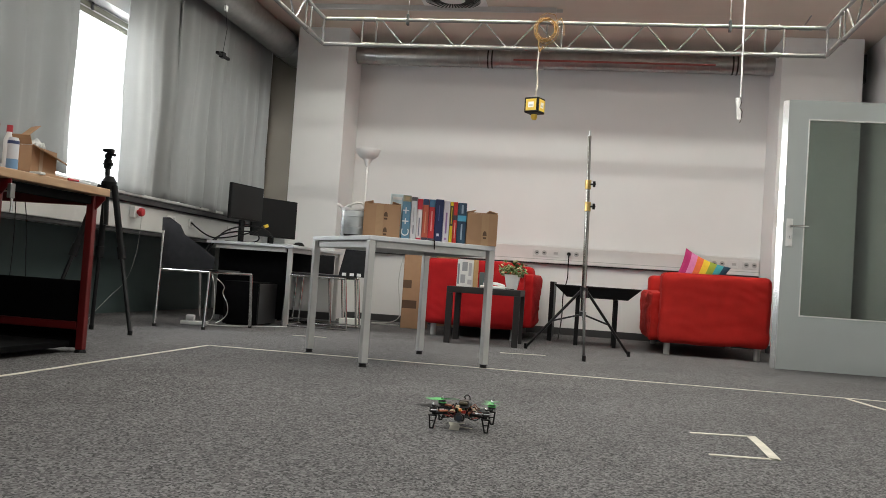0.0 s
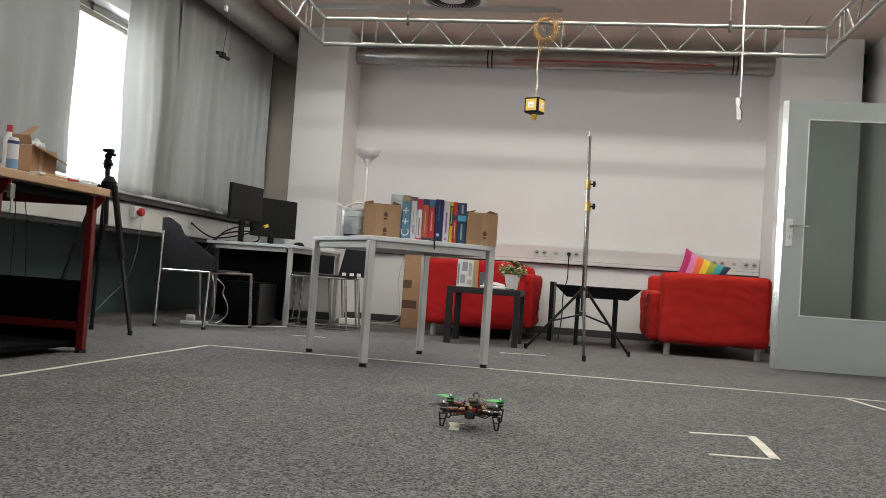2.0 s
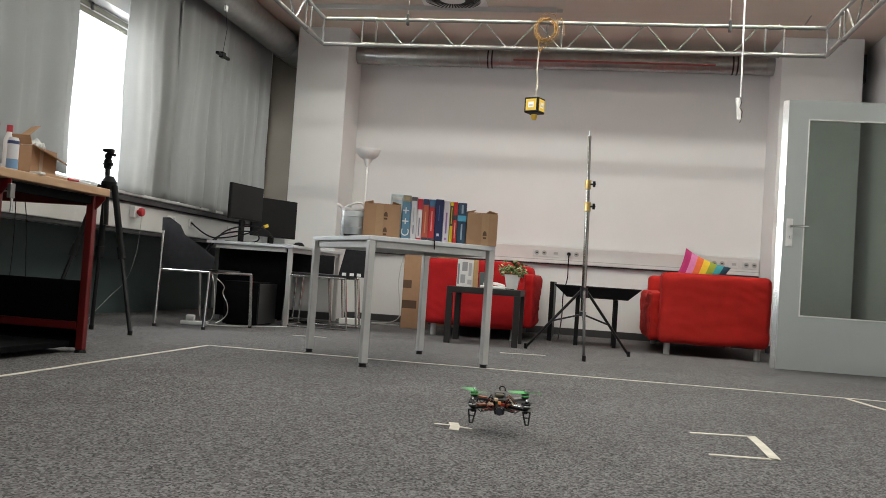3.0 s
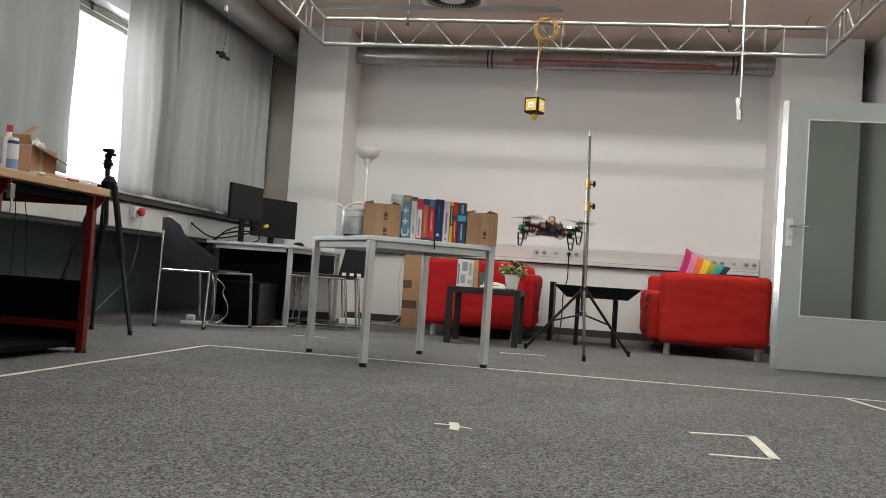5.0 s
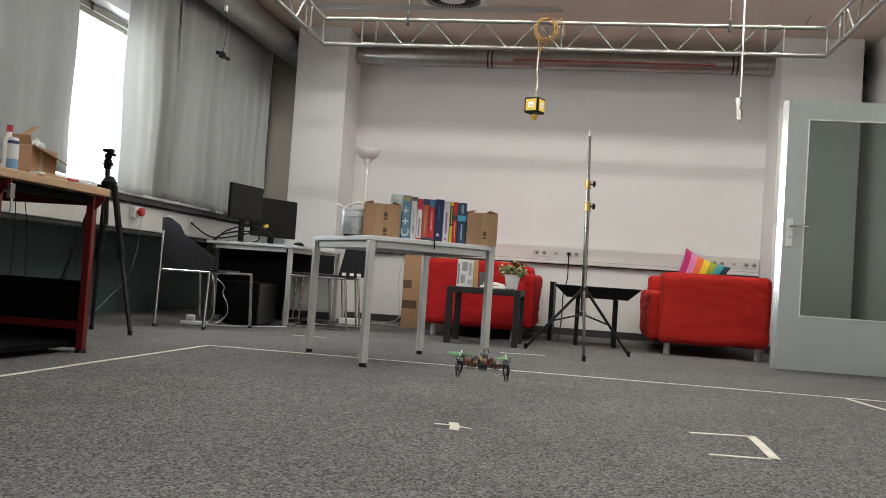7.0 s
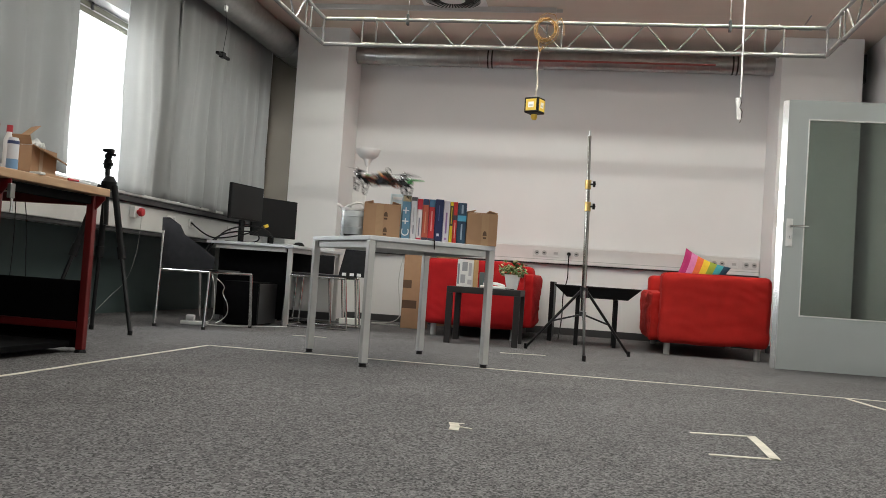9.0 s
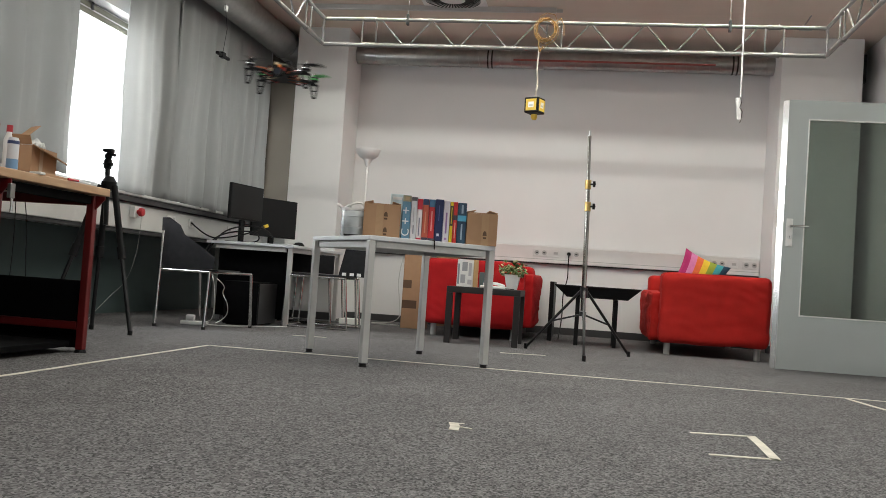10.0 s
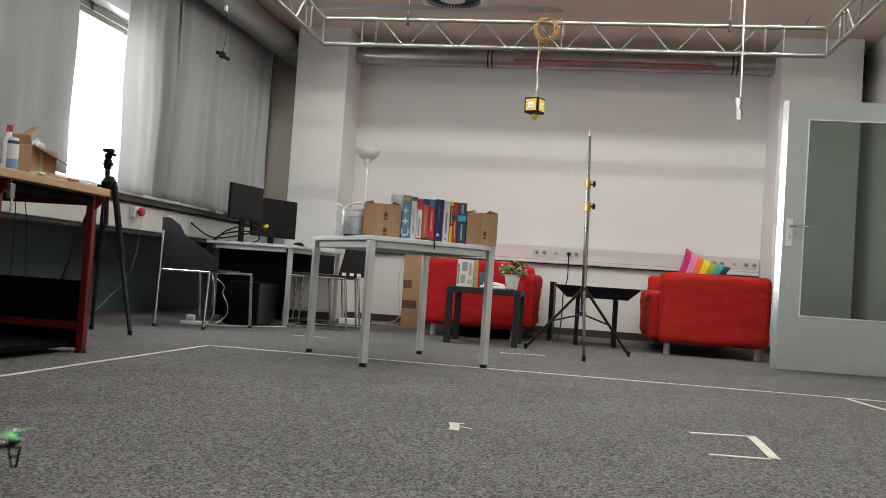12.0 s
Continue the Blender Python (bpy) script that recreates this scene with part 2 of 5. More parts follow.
def room():
    solid("floor", box(B(), -5.0, 3.6, -3.0, YB + 0.3, -0.12, 0.0), CARPET, "grey flecked office carpet, taped with cream lines", "floor", kind="structure")
    solid("ceiling", box(B(), -5.0, 3.6, -3.0, YB + 0.3, CEIL, CEIL + 0.15), CEILING, "white painted concrete ceiling above the truss", "ceiling", kind="structure")
    solid("wall_north", box(B(), -5.0, 3.6, YB, YB + 0.25, 0.0, CEIL), PAINT, "plain white painted wall behind the sofas", "wall", kind="structure")
    wall_with_openings("wall_west", -4.02, XL, -3.0, YB, 0.74, CEIL, ((-2.2, 0.2, 1.03, 2.46), (0.6, 3.0, 1.03, 2.46), (4.2, 6.86, 1.03, 2.46), (7.2, 9.60, 1.03, 2.46)), PAINT, "white window wall with four window openings")
    solid("parapet_niche", box(B(), -4.45, -4.25, -3.0, YB, 0.0, 0.74), PANEL_DK, "dark grey-green parapet panel in the niche under the windows", "wall", kind="structure")
    solid("niche_cover", box(B(), -4.45, -4.02, -3.0, YB, 0.74, 0.80), PAINT, "underside of the window wall above the niche", "wall", kind="structure")
    solid("wall_south", box(B(), -5.0, 3.6, -3.2, -3.0, 0.0, CEIL), PAINT, "plain white wall closing the room", "wall", kind="structure")
    wall_with_openings("wall_east", XR, XR + 0.2, -3.0, YB, 0.0, CEIL, ((6.98, 7.98, 0.0, 2.06),), PAINT, "white side wall with the doorway")
    solid("corridor_wall", box(B(), 4.3, 4.5, 5.0, YB, 0.0, CEIL), PAINT, "corridor wall seen through the doorway", "wall", kind="structure")
    for name, a, b in (("pillar_west", -3.225, -2.655), ("pillar_east", 1.80, 2.57)):
        solid(name, box(B(), a, b, 9.1, YB - 0.002, 0.0, CEIL - 0.002, 0.008), PAINT, "white painted concrete pillar in front of the wall", "pillar", kind="structure")
    for a, b, y in ((-2.65, 1.795, YB), (-3.7, -3.23, YB), (-3.235, -2.645, 9.1), (1.79, 2.58, 9.1)):
        solid("baseboard", box(B(), a, b, y - 0.014, y - 0.001, 0.0, 0.075, 0.003), BASE_DK, "dark grey skirting strip along the wall", "skirting", kind="structure")
    # sheet over the white north wall, its brown-grey holding the corner's shade
    solid("corner_shade", box(B(), XL + 0.002, -3.228, YB - 0.012, YB - 0.002, 0.96, CEIL - 0.002), SHADE_TAUPE, "brown-grey sheet for the shade on the wall between window and pillar", "wall", kind="structure")
    # cable trunking
    trunk = solid("cable_trunking", box(B(), -2.64, 1.79, YB - 0.065, YB - 0.001, 0.765, 0.945, 0.006), PLASTIC_W, "white wall-mounted cable trunking with sockets", "trunking", kind="structure")
    part("shadow_gap", box(B(), -2.64, 1.79, YB - 0.05, YB - 0.001, 0.752, 0.764), BASE_DK, trunk)
    part("cover_joint", box(B(), -2.64, 1.79, YB - 0.0685, YB - 0.066, 0.800, 0.806), TABLE_LEG, trunk)
    t2 = solid("cable_trunking", box(B(), XL + 0.001, XL + 0.07, -2.0, YB - 0.1, 0.745, 0.945, 0.006), TRUNK_ALU, "silver-grey cable trunking under the window sill", "trunking", kind="structure")
    part("shadow_gap", box(B(), XL + 0.001, XL + 0.055, -2.0, YB - 0.1, 0.715, 0.744), BASE_DK, t2)
    sill = solid("window_sill", box(B(), XL - 0.25, XL + 0.13, -2.5, YB - 0.06, 1.005, 1.03, 0.005), TABLE_LEG, "grey window sill under the curtains", "sill", kind="structure")
    part("sill_skirt", box(B(), XL + 0.002, XL + 0.115, -2.5, YB - 0.06, 0.962, 1.003), BASE_DK, sill)


def window(n, y0, y1):
    w = thing("window_%d" % n, pose(0, 0, 0), "white-framed window with bright daylight outside", "window", kind="structure")
    xa, xb = -3.93, -3.86
    f = B()
    box(f, xa, xb, y0, y1, 1.03, 1.09, 0.004)
    box(f, xa, xb, y0, y1, 2.40, 2.46, 0.004)
    for y in (y0, y1 - 0.07):
        box(f, xa, xb, y, y + 0.07, 1.09, 2.40, 0.004)
    part("window_frame", f, PLASTIC_W, w)
    mid = (y0 + y1) / 2 - 0.4
    part("mullion", box(B(), xa, xb, mid - 0.04, mid + 0.04, 1.092, 2.398, 0.004), PLASTIC_W, w)
    for a, b in ((y0 + 0.07, mid - 0.04), (mid + 0.04, y1 - 0.07)):
        p = part("pane", box(B(), -3.90, -3.892, a, b, 1.09, 2.40), PANE, w)
        p.visible_shadow = False
    part("head_lining", box(B(), -3.855, XL - 0.001, y0 + 0.001, y1 - 0.001, 2.448, 2.4595), PLASTIC_W, w, "cream head board of the reveal")
    rail = part("blind_rail", box(B(), -3.856, -3.825, y0 + 0.02, y1 - 0.02, 2.385, 2.425, 0.004), BLIND, w, "olive grey rail of the raised blind")
    part("blind_stack", box(B(), -3.852, -3.832, y0 + 0.03, y1 - 0.03, 2.335, 2.375, 0.004), BLIND, rail, "raised blind slats")
    part("blind_edge", box(B(), -3.853, -3.829, y0 + 0.03, y1 - 0.03, 2.376, 2.384), PLASTIC_W, rail)
    for y in (y0 + 0.35, mid, y1 - 0.75, y1 - 0.12):
        part("blind_bracket", box(B(), -3.824, -3.812, y - 0.012, y + 0.012, 2.372, 2.43, 0.002), BASE_DK, rail)
    for y in (y0 + 0.0725, y1 - 0.0785):
        part("gasket", box(B(), -3.859, -3.8535, y, y + 0.006, 1.095, 2.39), TABLE_LEG, w, "grey rubber gasket")


def curtain(y0, y1, z0, z1, seed, w1=0.27, w2=0.15, out=0.0):
    rnd = random.Random(seed)
    bm = B()
    n, rows = int((y1 - y0) / 0.010), 26
    ph = [rnd.uniform(0, 6.28) for _ in range(6)]
    grid = []
    for j in range(rows + 1):
        v = j / rows
        z = z1 + (z0 - z1) * v
        line = []
        for i in range(n + 1):
            u = y0 + (y1 - y0) * i / n
            uu = u + 0.09 * math.sin(2.1 * u + ph[0]) + 0.03 * v * math.sin(3.7 * u + ph[1])
            fold = 0.042 * math.sin(2 * math.pi * uu / w1 + ph[2]) + 0.018 * math.sin(2 * math.pi * uu / w2 + ph[3] + 0.8 * v) + 0.012 * noise.noise(Vector((u * 7, v * 1.5, seed)))
            fold -= 0.026 * max(0.0, 1 - 9 * abs((uu / (w1 * 1.3) + 0.16 * ph[5] + 0.05 * v) % 1 - 0.5))
            fold *= 0.45 + 0.55 * (0.5 + 0.5 * math.sin(1.7 * u + ph[4]))
            sway = 0.03 * v * math.sin(1.3 * u + ph[5]) + 0.008 * math.sin(9 * v + 4 * u)
            line.append(bm.verts.new((XL + 0.095 + out + fold * (0.55 + 0.45 * v) + sway, u, z - 0.018 * math.sin(2.4 * u + ph[1]) * v)))
        grid.append(line)
    for a, b in zip(grid, grid[1:]):
        for i in range(n):
            bm.faces.new((a[i], a[i + 1], b[i + 1], b[i]))
    ob = solid("curtain", bm, CURTAIN, "light grey floor-weight curtain hanging in folds before the window", "curtain", "window curtains", smooth=True)
    s = ob.modifiers.new("thickness", "SOLIDIFY")
    s.thickness = 0.003
    return ob


def curtains():
    curtain(2.9, 5.66, 1.045, 2.98, 3, 0.46, 0.24)
    curtain(6.33, 7.13, 1.04, 2.98, 5, 0.62, 0.21)
    curtain(7.12, 9.29, 1.015, 2.98, 8, 0.33, 0.14, 0.035)
    rail = solid("curtain_rail", box(B(), XL + 0.08, XL + 0.11, 0.5, 9.5, 2.985, 3.01, 0.004), ALU, "aluminium curtain rail under the ceiling", "curtain rail")
    for y in (1.5, 4.0, 6.5, 9.0):
        part("bracket", box(B(), XL + 0.001, XL + 0.11, y - 0.012, y + 0.012, 3.011, 3.03), ALU, rail)


def truss_run(t, p, q, zl, zh, pitch, first):
    """Two chords from p to q with verticals at the ends and V lacing."""
    p, q = Vector(p), Vector(q)
    d = (q - p)
    ln = d.length
    d.normalize()
    at = lambda s, z: (p.x + d.x * s, p.y + d.y * s, z)
    part("chord", tube(B(), at(0, zl), at(ln, zl), 0.018, seg=14), ALU, t, smooth=True)
    part("chord", tube(B(), at(0, zh), at(ln, zh), 0.0165, seg=14), ALU, t, smooth=True)
    middle = (2.02, 2.15) if ln < 5 else (2.8, 2.93)
    for s in (0.0, 0.36, 0.49, *middle, ln - 0.49, ln - 0.34, ln):
        part("upright", tube(B(), at(s, zl), at(s, zh), 0.008, seg=8), ALU, t, smooth=True)
    s = first
    while s + pitch < ln - 0.4:
        part("lacing", tube(B(), at(s, zh - 0.01), at(s + pitch * 0.42, zl + 0.01), 0.0075, seg=8), ALU, t, smooth=True)
        part("lacing", tube(B(), at(s + pitch * 0.55, zl + 0.01), at(s + pitch * 0.95, zh - 0.01), 0.0075, seg=8), ALU, t, smooth=True)
        s += pitch
    for s in (0.43, sum(middle) / 2, ln - 0.42):
        for z, r in ((zl, 0.023), (zh, 0.0215)):
            part("coupler", tube(B(), at(s - 0.05, z), at(s + 0.05, z), r, seg=12), ALU, t, smooth=True)
            for o in (-0.042, 0.042):
                part("coupler_pin", tube(B(), at(s + o, z - 0.03), at(s + o, z + 0.028), 0.004, seg=6), CHROME, t)


def ceiling_fittings():
    zl, zh = 2.572, 2.806
    t = thing("lighting_truss", pose(0, 0, 0), "square aluminium ladder truss hung below the ceiling", "truss")
    truss_run(t, (-2.478, 7.65, 0), (1.86, 7.65, 0), zl, zh, 0.466, 0.542)
    truss_run(t, (-2.478, 7.62, 0), (-2.478, 2.0, 0), zl, zh, 0.466, 0.542)
    truss_run(t, (1.86, 7.62, 0), (1.86, 2.0, 0), zl, zh, 0.466, 0.542)
    for x, y in ((-1.705, 7.65), (1.08, 7.65), (-2.478, 4.5), (1.86, 4.5)):
        part("hanger", tube(B(), (x, y, zh), (x, y, CEIL), 0.0035, seg=8), STEEL, t)
        part("hanger_clamp", box(B(), x - 0.012, x + 0.012, y - 0.024, y + 0.024, zh - 0.045, zh + 0.05, 0.004), BASE_DK, t)
    # spiral duct on the back wall
    d = thing("ventilation_duct", pose(0, 0, 0), "galvanised spiral duct fixed along the wall", "duct")
    part("pipe", tube(B(), (-2.65, 9.47, 2.945), (1.795, 9.47, 2.945), 0.098, seg=32), STEEL, d, smooth=True)
    x = -2.6
    while x < 1.75:
        bm = B()
        for a in range(24):
            a0, a1 = 2 * math.pi * a / 24, 2 * math.pi * (a + 1) / 24
            c = lambda g: (x + 0.10 * g / 6.283, 9.47 + 0.0995 * math.cos(g), 2.945 + 0.0995 * math.sin(g))
            tube(bm, c(a0), c(a1), 0.004, seg=4)
        part("seam", bm, STEEL, d)
        x += 0.115
    for x in (-1.18, 1.38):
        for o in (0, 0.045):
            part("strap", tube(B(), (x + o - 0.008, 9.47, 2.945), (x + o + 0.008, 9.47, 2.945), 0.104, seg=28), BLACK_METAL, d)
    # dull red bar added for the reddish reflection on the duct's front
    part("red_reflection", tube(B(), (-0.9, 9.366, 2.915), (1.2, 9.366, 2.915), 0.011, seg=10), mat("faded_red_reflection", (0.30, 0.07, 0.06), 0.5), d, "thin red bar standing in for a reflection along the duct")
    d2 = thing("ventilation_duct", pose(0, 0, 0), "large galvanised duct running above the window curtains", "duct")
    part("pipe", tube(B(), (-3.425, -2.0, 2.98), (-3.425, YB - 0.01, 2.98), 0.155, seg=36), STEEL, d2, smooth=True)
    for y in (2.0, 4.4, 6.8, 9.2):
        part("collar", tube(B(), (-3.425, y - 0.03, 2.98), (-3.425, y + 0.03, 2.98), 0.162, seg=36), STEEL, d2, smooth=True)
    # swirl diffuser
    v = thing("ceiling_vent", pose(-1.385, 8.07, CEIL), "round white swirl air diffuser in the ceiling", "vent")
    part("square_plate", box(B(), -0.31, 0.31, -0.31, 0.31, -0.005, -0.0005, 0.002), PLASTIC_W, v, "square white cover plate")
    part("plate", lathe(B(), ((0.0, -0.018), (0.275, -0.018), (0.295, -0.010), (0.295, -0.0055)), 48), PLASTIC_W, v, smooth=True)
    for i in range(44):
        a = 2 * math.pi * i / 44
        m = pose(0, 0, 0, 0, 0, math.degrees(a))
        part("slat", box(B(), 0.12, 0.265, -0.0075, 0.0075, -0.022, -0.0185, 0, m @ pose(0, 0, 0, 0, 0, 0)), BLACK, v)
    # trough luminaires with deep side plates
    for x, y, _, low in TROUGHS:
        u = thing("ceiling_luminaire", pose(x, y, CEIL), "long trough luminaire with painted side plates under the ceiling", "lamp", "ceiling luminaires")
        part("housing", box(B(), -1.19, 1.19, -0.07, 0.07, -0.026, -0.001, 0.003), PLASTIC_W, u)
        for s in (-0.078, 0.0705):
            part("side_plate", box(B(), -1.19, 1.19, s, s + 0.0075, low, -0.002), CEILING, u)
        for s in (-1.198, 1.1905):
            part("end_plate", box(B(), s, s + 0.0075, -0.078, 0.078, low, -0.002), CEILING, u)


def ceiling_rail():
    r = solid("ceiling_rail", box(B(), -2.82, -0.42, 8.29, 8.33, CEIL - 0.05, CEIL - 0.001, 0.004), TABLE_LEG, "slim grey service rail under the ceiling", "rail")
    part("end_knob", tube(B(), (-0.42, 8.31, CEIL - 0.03), (-0.36, 8.31, CEIL - 0.03), 0.018), TABLE_LEG, r)
    h = solid("ceiling_bracket", box(B(), -0.06, 0.05, -0.015, 0.015, -0.14, -0.115, 0.003), STEEL, "steel bracket hanging from the ceiling", "bracket", m=pose(1.86, 8.4, CEIL))
    part("rod", tube(B(), (-0.03, 0, -0.115), (0.04, 0, -0.0005), 0.008), STEEL, h)


def door():
    a = math.degrees(math.atan2(0.02, 0.8))
    d = thing("glazed_door", pose(1.443, 6.93, 0, 0, 0, a), "pale grey door leaf standing open, with a large glass panel", "door")
    w, h = 1.0, 2.04
    f = B()
    box(f, 0, 0.150, 0, 0.045, 0.012, h)
    box(f, w - 0.165, w, 0, 0.045, 0.012, h)
    box(f, 0.150, w - 0.165, 0.0, 0.045, 0.012, 0.415)
    box(f, 0.150, w - 0.165, 0.0, 0.045, 1.895, h)
    part("leaf", f, DOOR_PAINT, d)
    eb = B()
    ring = [[eb.verts.new((x, y, z)) for x, y in ((-0.0005, 0.0), (-0.0005, 0.045), (-0.034, 0.045), (-0.034, 0.036))] for z in (0.014, h - 0.002)]
    for i in range(4):
        eb.faces.new((ring[0][i], ring[0][(i + 1) % 4], ring[1][(i + 1) % 4], ring[1][i]))
    eb.faces.new(ring[0])
    eb.faces.new(ring[1][::-1])
    bmesh.ops.recalc_face_normals(eb, faces=eb.faces[:])
    part("edge_band", eb, mat("polished_edge_strip", (0.92, 0.92, 0.90), 0.22, 1.0, 0.01, 4), d, "polished aluminium edge strip of the door")
    g = part("glass", box(B(), 0.152, w - 0.17, 0.018, 0.026, 0.418, 1.892), DOOR_GLASS, d, "greenish safety glass")
    b = B()
    for x0, x1, z0, z1 in ((0.146, 0.155, 0.411, 1.899), (w - 0.174, w - 0.165, 0.411, 1.899), (0.155, w - 0.174, 0.411, 0.421), (0.155, w - 0.174, 1.889, 1.899)):
        box(b, x0, x1, -0.006, 0.014, z0, z1, 0.003)
    part("glazing_bead", b, PLASTIC_W, d)
    hnd = part("handle_plate", box(B(), 0.023, 0.071, -0.008, -0.0005, 0.93, 1.14, 0.003), SATIN, d, "brushed steel handle plate")
    lv = B()
    tube(lv, (0.047, -0.008, 1.08), (0.047, -0.055, 1.08), 0.010)
    tube(lv, (0.042, -0.055, 1.08), (0.170, -0.055, 1.083), 0.009)
    part("lever", lv, CHROME, hnd, smooth=True)
    kc = B()
    tube(kc, (0.047, -0.008, 1.00), (0.047, -0.020, 1.00), 0.014)
    part("key_cylinder", kc, CHROME, hnd)
    part("key_slot", box(B(), 0.0455, 0.0485, -0.0215, -0.0203, 0.992, 1.008), BASE_DK, hnd)
    for z in (0.94, 1.13):
        part("screw", tube(B(), (0.047, -0.008, z), (0.047, -0.0098, z), 0.004, seg=10), CHROME, hnd)
    fr = B()
    box(fr, XR - 0.03, XR + 0.23, 6.93, 6.98, 0, 2.11, 0.003)
    box(fr, XR - 0.03, XR + 0.23, 7.98, 8.03, 0, 2.11, 0.003)
    box(fr, XR - 0.03, XR + 0.23, 6.98, 7.98, 2.06, 2.11, 0.003)
    solid("door_frame", fr, DOOR_PAINT, "pale grey steel door frame", "door frame", kind="structure")


def tapes():
    def strip(p, q, w, label="cream masking tape stuck on the carpet"):
        p, q = Vector((*p, 0)), Vector((*q, 0))
        d = (q - p).normalized()
        n = Vector((-d.y, d.x, 0)) * w / 2
        bm = B()
        k = max(2, int((q - p).length / 0.12))
        rnd = random.Random(int(1000 * abs(p.x + 3 * q.y)))
        lo, up = [], []
        for i in range(k + 1):
            c = p + (q - p) * i / k + n * rnd.uniform(-0.25, 0.25)
            lo.append((bm.verts.new(c - n + Vector((0, 0, 0.0008))), bm.verts.new(c + n + Vector((0, 0, 0.0008)))))
            up.append((bm.verts.new(c - n + Vector((0, 0, 0.003))), bm.verts.new(c + n + Vector((0, 0, 0.003)))))
        for i in range(k):
            bm.faces.new((up[i][0], up[i + 1][0], up[i + 1][1], up[i][1]))
            bm.faces.new((lo[i][0], lo[i][1], lo[i + 1][1], lo[i + 1][0]))
            bm.faces.new((lo[i][0], lo[i + 1][0], up[i + 1][0], up[i][0]))
            bm.faces.new((lo[i][1], up[i][1], up[i + 1][1], lo[i + 1][1]))
        return solid("floor_tape", bm, TAPE_C, label, "tape", "floor tapes")
    strip((-2.274, 5.19), (-2.274, 2.2), 0.024)
    strip((-2.274, 5.178), (2.6, 5.215), 0.026)
    strip((1.464, 5.198), (1.533, 4.76), 0.028)
    strip((0.421, 3.396), (0.645, 3.440), 0.022)
    strip((0.643, 3.449), (0.640, 2.975), 0.034)
    strip((0.648, 2.985), (0.429, 2.965), 0.022)
    strip((-0.577, 6.452), (-0.251, 6.53), 0.03)
    strip((-2.189, 6.523), (-1.932, 6.569), 0.03)
    strip((-0.405, 3.04), (-0.350, 3.022), 0.014)
    strip((-0.423, 3.115), (-0.407, 2.965), 0.034)
    return solid("tape_flap", box(B(), -0.052, 0.0, -0.008, 0.008, 0.0, 0.001), TAPE_C, "loose end of cream tape lifted by the downwash", "tape")


# ---- furniture ----
def grey_table():
    ax, ay, bx, by = -1.664, 5.313, -1.164, 4.705
    ang = math.degrees(math.atan2(by - ay, bx - ax))
    s = 0.785
    cx, cy = -1.113, 5.257
    t = thing("square_table", pose(cx, cy, 0, 0, 0, ang), "light grey square table with slim steel legs", "table")
    h = s / 2 + 0.02
    part("tabletop", box(B(), -h, h, -h, h, 0.695, 0.722, 0.004), TABLE_TOP, t)
    a = B()
    for q in (-1, 1):
        box(a, -h + 0.05, h - 0.05, q * (h - 0.032) - 0.012, q * (h - 0.032) + 0.012, 0.655, 0.694, 0.002)
        box(a, q * (h - 0.032) - 0.012, q * (h - 0.032) + 0.012, -h + 0.05, h - 0.05, 0.656, 0.6935, 0.002)
    part("apron_frame", a, TABLE_LEG, t)
    for x in (-1, 1):
        for y in (-1, 1):
            px, py = x * s / 2, y * s / 2
            lg = part("leg", box(B(), px - 0.020, px + 0.020, py - 0.020, py + 0.020, 0.022, 0.6945, 0.004), TABLE_LEG, t)
            part("foot", tube(B(), (px, py, 0), (px, py, 0.022), 0.022, 0.018, seg=14), BLACK, lg)


